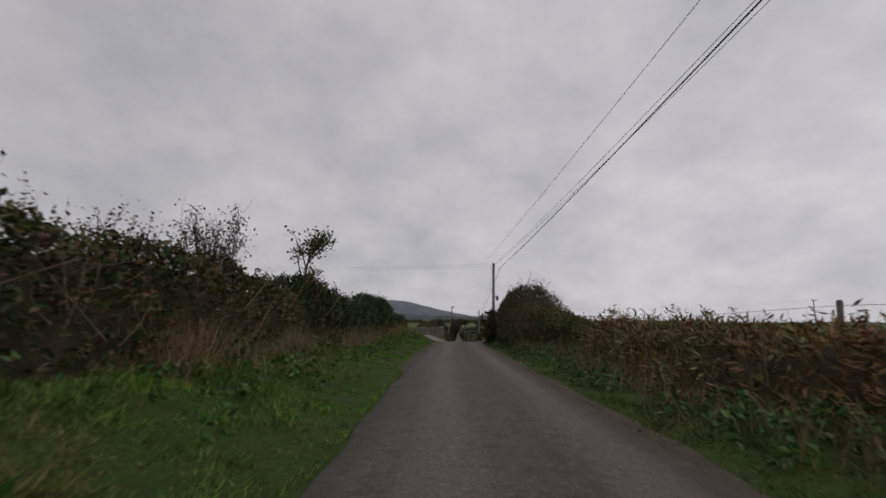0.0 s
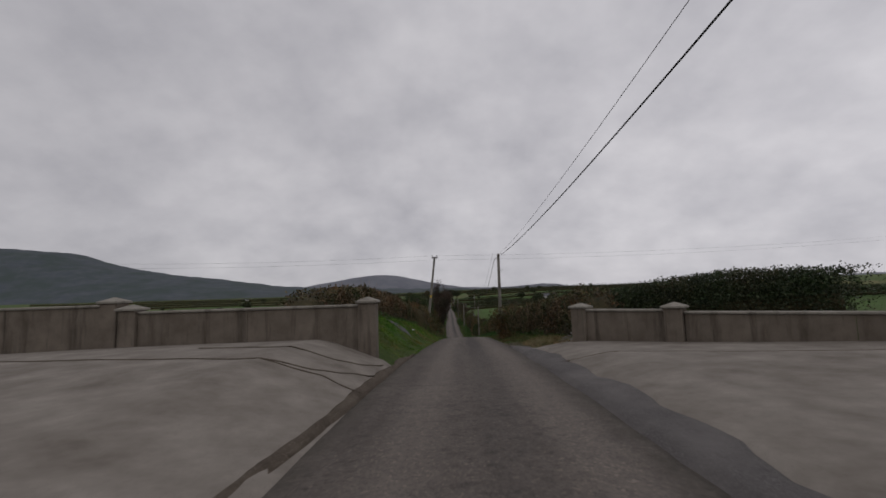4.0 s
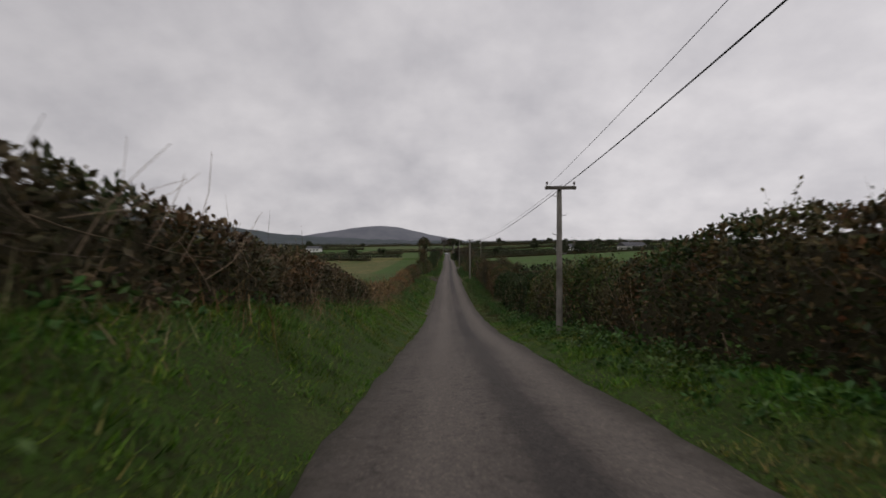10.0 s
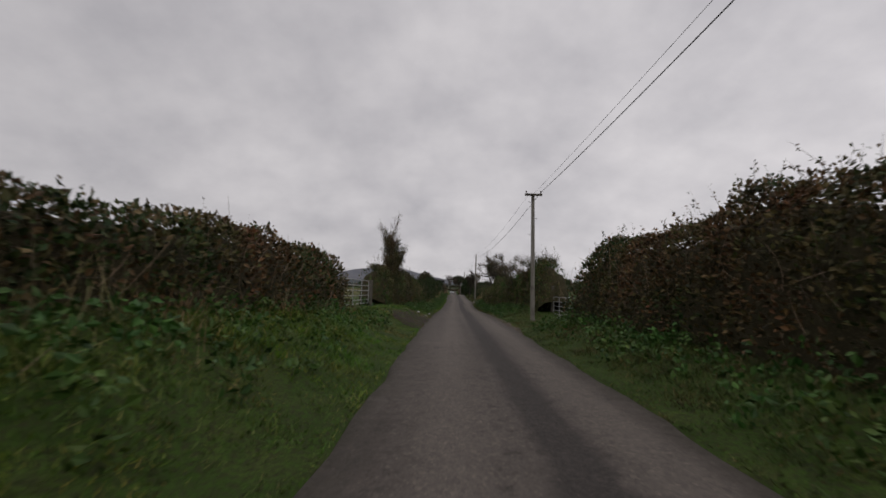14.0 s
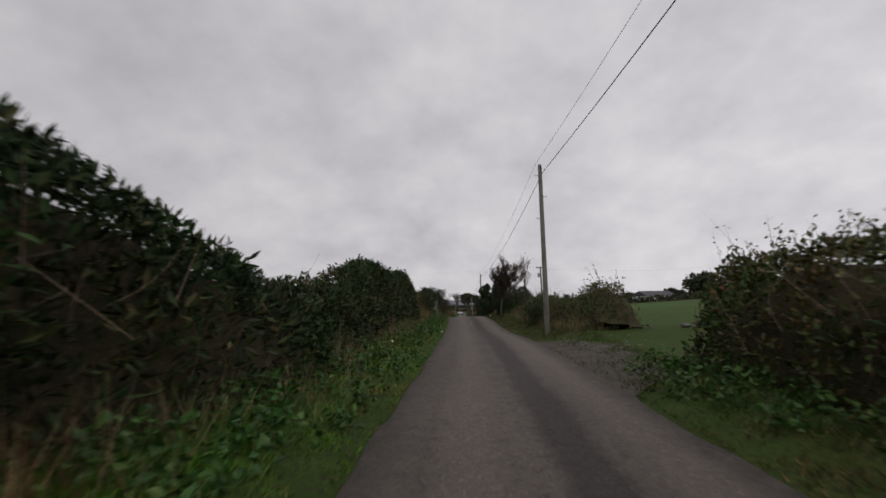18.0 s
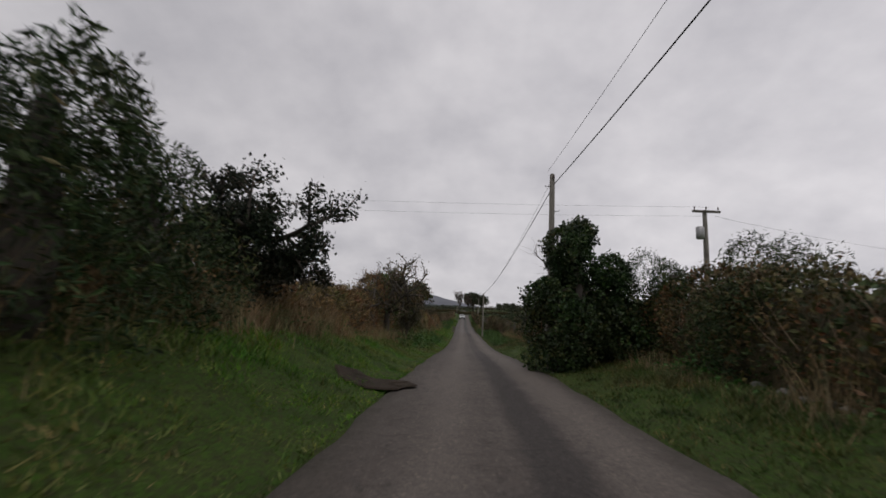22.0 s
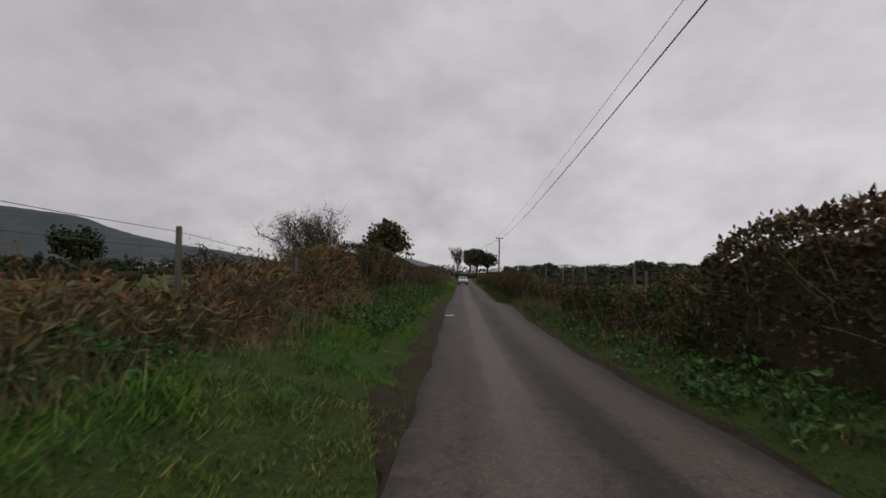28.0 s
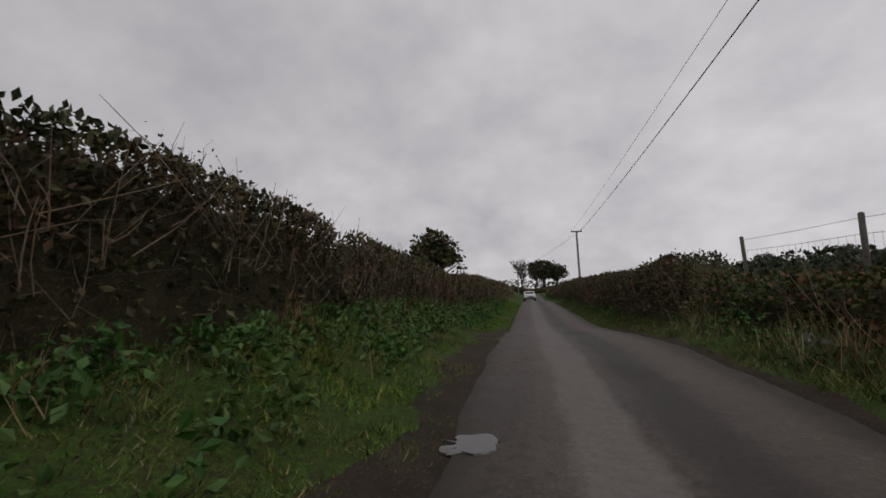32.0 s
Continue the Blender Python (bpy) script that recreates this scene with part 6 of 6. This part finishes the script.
def gate(label, a, b, z0, height=1.15, bars=6, tin=0.0, lean=0.0, group="field gates"):
    """A tubular steel field gate hung between two points."""
    a, b = Vector((*a, 0)), Vector((*b, 0))
    L = (b - a).length
    ob = thing("field_gate", label, "gate", (a.x, a.y, z0), group)
    ob.rotation_euler = (lean, 0, math.atan2((b - a).y, (b - a).x))
    for k in range(bars):
        h = 0.12 + (height - 0.12) * (k / (bars - 1)) ** 1.15
        t = Tubes(8)
        t.add(np.array([[0.04, 0, h], [L / 2, 0, h - 0.004], [L - 0.04, 0, h]]), 0.021)
        child("rail", t.mesh("rail", M["steel"]), ob)
    for x in (0.04, L * 0.36, L * 0.68, L - 0.04):
        t = Tubes(8)
        t.add(np.array([[x, 0, 0.1], [x, 0, height * 0.5], [x, 0, height + 0.02]]), 0.023)
        child("upright", t.mesh("upright", M["steel"]), ob)
    t = Tubes(8)
    t.add(np.array([[L - 0.02, 0, height * 0.7], [L + 0.09, 0, height * 0.7], [L + 0.1, 0, height * 0.76]]), 0.012)
    child("latch", t.mesh("latch", M["steel"]), ob)
    if tin:
        s = np.linspace(0, tin, 60)
        xs = np.linspace(0.1, L - 0.08, 9)
        XX, SS = np.meshgrid(xs, s)
        child("tin_sheet", grid_mesh("tin_sheet", XX, -0.035 + 0.016 * np.sin(SS * 70), 0.03 + SS, M["tin"]), ob, "corrugated grey tin sheet")
    return ob


def gatepost(label, x, y, height, w=0.17, stone=False, tilt=(0.0, 0.0), name="gatepost", base=None):
    z = float(land(x, y)) if base is None else base
    ob = thing(name, label, "post", (x, y, z), "posts")
    ob.rotation_euler = (tilt[0], tilt[1], 0.2)
    bm = bmesh.new()
    box(bm, -w / 2, -w / 2, -0.35, w / 2, w / 2, height, bevel=w * 0.16)
    if stone:
        bmesh.ops.subdivide_edges(bm, edges=bm.edges[:], cuts=2, use_grid_fill=True)
        for v in bm.verts:
            v.co += Vector((noise.noise(v.co * 5), noise.noise(v.co * 5 + Vector((9, 0, 0))), 0)) * 0.035
    part("shaft", bm, M["stone"] if stone else M["post"], ob)
    return ob


rx = lambda y, u: float(road_x(y)) + u
gate("galvanised field gate standing open on the bank", (rx(147.6, -4.9), 147.6), (rx(152.5, -4.8), 152.5), float(land(rx(150, -4.85), 150)), 1.2)
gatepost("old timber gatepost by the gravel", rx(152.8, -4.75), 152.8, 1.35)
gate("galvanised field gate beside the thorn bush", (rx(148.9, 4.5), 148.9), (rx(152.6, 4.5), 152.6), float(land(rx(151, 4.5), 151)), 1.1)
gatepost("timber gatepost at the thorn bush", rx(152.8, 4.5), 152.8, 1.3)
gate("galvanised gate set back from the road", (rx(187.2, 7.6), 187.2), (rx(191.4, 8.3), 191.4), float(land(rx(189, 8), 189)), 1.15)
gatepost("weathered stone gatepost with a rounded top", rx(193.2, 4.15), 193.2, 1.35, 0.3, True, name="stone_gatepost")
gatepost("timber gatepost of the field entrance", rx(187.0, 7.5), 187.0, 1.35)
g0 = float(land(rx(217.6, -3.2), 217.6)) + 0.05
gate("first of two galvanised gates along the road", (rx(214.75, -3.2), 214.75), (rx(217.45, -3.15), 217.45), g0, 1.2)
gate("second galvanised gate meeting the first", (rx(217.75, -3.15), 217.75), (rx(220.6, -3.1), 220.6), g0, 1.2)
gatepost("stout stone gatepost behind the brambles", rx(214.4, -3.25), 214.4, 1.5, 0.26, True, name="stone_gatepost")
gatepost("grey timber gatepost with a split top", rx(220.9, -3.1), 220.9, 1.4, 0.2)
gate("gate patched below with corrugated tin", (rx(244.7, 4.6), 244.7), (rx(248.2, 4.6), 248.2), float(land(rx(246.5, 4.6), 246.5)) + 0.12, 1.12, 4, 0.62)
gatepost("timber post holding the patched gate", rx(248.5, 4.6), 248.5, 1.65, 0.2)
gatepost("timber post holding the patched gate", rx(244.4, 4.7), 244.4, 1.5, 0.2)

# ---- wire fences ----


def fence(label, places, tops_over, wires=3, mesh=False, lean=0.0, group="wire fences"):
    """Posts at (y, distance from the centre) with strained wires between them."""
    y0, u0 = places[0]
    ob = thing("wire_fence", label, "fence", on_land(rx(y0, u0), y0), group)
    at = np.array(ob.location)
    heads = []
    for k, (y, u) in enumerate(places):
        x = rx(y, u)
        z, top = float(land(x, y)) - 0.4, float(road_z(y)) + tops_over[k % len(tops_over)]
        t = Tubes(8)
        dx = lean * math.sin(k * 2.1)
        t.add(np.array([[x, y, z], [x + dx * 0.5, y, (z + top) / 2], [x + dx, y, top - 0.02], [x + dx, y, top]]) - at, [0.045, 0.043, 0.04, 0.025])
        child("post", t.mesh("post", M["post"]), ob)
        heads.append(np.array([x + dx, y, top]))
    drops = [0.08, 0.32, 0.56, 0.72, 0.86][:wires]
    for dz in drops:
        t = Tubes(4)
        for p, q in zip(heads[:-1], heads[1:]):
            m = (p + q) / 2 - np.array([0, 0, 0.015])
            t.add(np.array([p, m, q]) - np.array([0, 0, dz]) - at, 0.0035)
        child("strand", t.mesh("strand", M["wire"]), ob)
    if mesh:
        t = Tubes(3)
        for p, q in zip(heads[:-1], heads[1:]):
            n = int(np.linalg.norm(q - p) / 0.16)
            for k in range(1, n):
                c = p + (q - p) * k / n
                t.add(np.array([c - [0, 0, 0.3], c - [0, 0, 0.95]]) - at, 0.002)
        child("sheep_netting", t.mesh("sheep_netting", M["wire"]), ob, "square wire sheep netting")["kind"] = "stuff"
    return ob


fence("old wire fence leaning over the scrub", [(-3.0, 5.2), (6.0, 5.0), (11.5, 5.0), (17.4, 4.7), (22.5, 5.6)], (1.6, 1.65, 1.55, 1.66), 3, False, 0.12)
fence("sagging wire fence along the low bank", [(198.0, 5.5), (201.4, 5.5), (205.0, 5.4), (208.4, 5.2), (213.0, 5.0), (217.5, 4.9), (222.0, 4.8), (227.0, 4.8)], (1.85, 1.9, 1.95, 1.85), 3, False, 0.05)
fence("taut sheep fence above the hedge bank", [(262.0, 5.0), (267.5, 4.9), (273.5, 4.8), (277.8, 4.8), (280.6, 4.8), (285.0, 4.6)], (2.1, 2.0, 2.15), 4, True)
fence("sheep fence with weathered posts on the grass bank", [(288.6, 4.1), (291.4, 4.0), (293.2, 4.0), (294.1, 4.0), (296.4, 4.0), (298.7, 4.0), (300.4, 3.9), (302.4, 3.9), (305.5, 3.8)], (2.1, 2.05, 1.96, 2.17, 1.9, 2.07, 2.0, 2.03), 4, True, 0.06)
fence("single-strand fence through the dead bracken", [(262.0, -5.4), (268.0, -5.2), (274.5, -5.1), (279.5, -5.1), (283.5, -5.0), (287.3, -5.0), (291.0, -4.8), (294.3, -4.7)], (1.7, 1.9, 2.0, 1.8, 2.05, 2.2, 2.0, 2.1), 2, False, 0.1)

# ---- a white car waiting by the bend and houses far off ----


def car(x, y, z, turn):
    ob = thing("car", "white car waiting at the hedge with pale headlights", "car", (x, y, z))
    ob.rotation_euler = (0, 0, turn)
    bm = bmesh.new()
    prof = [(-2.05, 0.32), (-2.1, 0.62), (-2.0, 0.86), (-1.15, 0.98), (-0.45, 1.42), (0.95, 1.46), (1.75, 1.02), (2.05, 0.9), (2.1, 0.4), (1.9, 0.28), (-1.9, 0.26)]
    rows = []
    for w, f in ((-0.84, 0.94), (-0.78, 1.0), (0.78, 1.0), (0.84, 0.94)):
        rows.append([bm.verts.new((w * (0.86 if h > 1.1 else 1.0), l, 0.2 + (h - 0.2) * f)) for l, h in prof])
    for a, b in zip(rows[:-1], rows[1:]):
        for k in range(len(prof)):
            bm.faces.new((a[k], a[(k + 1) % len(prof)], b[(k + 1) % len(prof)], b[k]))
    bm.faces.new(rows[0])
    bm.faces.new(rows[-1][::-1])
    part("body", bm, M["car_paint"], ob)
    part("windscreen", boxed(-0.62, -0.015, -0.26, 0.62, 0.015, 0.26, bevel=0.01, m=Matrix.Translation((0, -0.82, 1.2)) @ Matrix.Rotation(radians(-58), 4, "X")), M["glass"], ob)
    for s in (-1, 1):
        part("side_window", boxed(-0.012, -0.75, -0.16, 0.012, 0.95, 0.16, bevel=0.008, m=Matrix.Translation((s * 0.735, 0, 1.2)) @ Matrix.Rotation(s * radians(-14), 4, "Y")), M["glass"], ob)
        part("headlight", boxed(s * 0.5 - 0.17, -2.09, 0.62, s * 0.5 + 0.17, -1.98, 0.80, bevel=0.03), M["lamp_glass"], ob, "clear headlight")
        part("mirror", boxed(s * 0.95 - 0.09, -0.75, 0.95, s * 0.95 + 0.09, -0.63, 1.08, bevel=0.02), M["black"], ob)
        for l in (-1.3, 1.3):
            t = Tubes(16)
            t.add(np.array([[s * 0.66, l, 0.31], [s * 0.68, l, 0.31], [s * 0.86, l, 0.31], [s * 0.88, l, 0.31]]), [0.18, 0.31, 0.31, 0.24])
            wh = child("wheel", t.mesh("wheel", M["rubber"]), ob)
            t = Tubes(12)
            t.add(np.array([[s * 0.865, l, 0.31], [s * 0.885, l, 0.31], [s * 0.89, l, 0.31]]), [0.2, 0.19, 0.02])
            child("rim", t.mesh("rim", M["steel"]), wh)
    part("grille", boxed(-0.36, -2.11, 0.55, 0.36, -2.07, 0.70, bevel=0.01), M["black"], ob)
    part("bumper", boxed(-0.8, -2.14, 0.28, 0.8, -2.04, 0.5, bevel=0.03), M["black"], ob)
    return ob


car(rx(363, -0.8), 363.0, float(road_z(363)) + 0.04, 0.04)


def house(label, at, w, d, h, roof, turn, windows=4):
    ob = thing("house", label, "house", at, "distant houses")
    ob.rotation_euler = (0, 0, turn)
    part("walls", boxed(-w / 2, -d / 2, -1.5, w / 2, d / 2, h), M["white"], ob)
    bm = bmesh.new()
    v = [bm.verts.new(c) for c in ((-w / 2 - 0.3, -d / 2 - 0.4, h), (w / 2 + 0.3, -d / 2 - 0.4, h), (w / 2 + 0.3, d / 2 + 0.4, h), (-w / 2 - 0.3, d / 2 + 0.4, h), (-w / 2 - 0.3, 0, h + roof), (w / 2 + 0.3, 0, h + roof))]
    for f in ((0, 1, 5, 4), (2, 3, 4, 5), (0, 4, 3), (1, 2, 5), (3, 2, 1, 0)):
        bm.faces.new([v[i] for i in f])
    r = part("roof", bm, M["slate"], ob)
    part("chimney", boxed(w / 2 - 1.2, -0.4, h + roof * 0.5, w / 2 - 0.4, 0.4, h + roof + 0.8, bevel=0.03), M["render"], r)
    for k in range(windows):
        x = -w / 2 + (k + 0.5) * w / windows
        wn = part("window", boxed(x - 0.55, -d / 2 - 0.05, 0.9, x + 0.55, -d / 2 + 0.05, 2.1, bevel=0.02), M["white"], ob)
        part("pane", boxed(x - 0.47, -d / 2 - 0.07, 0.98, x + 0.47, -d / 2 - 0.052, 2.02), M["glass"], wn)
    return ob


def house_at(label, x, y, w=10.0, turn=0.0):
    house(label, on_land(x, y), w, 7.0, 2.6, 1.8, turn)


house_at("white bungalow with a slate roof among trees", 90.2, 282.7, 10.5, 0.15)
house_at("small white farmhouse across the fields", -95.0, 420.0, 10, -0.1)
house_at("white cottage below the hill", -230.0, 720.0, 12, 0.1)
house_at("white house at the foot of the hill", -420.0, 980.0, 13, 0.2)
house_at("long low shed with pale walls", 74.0, 330.0, 12, 0.3)
house_at("white house beside far trees", -150.0, 980.0, 12, 0.0)
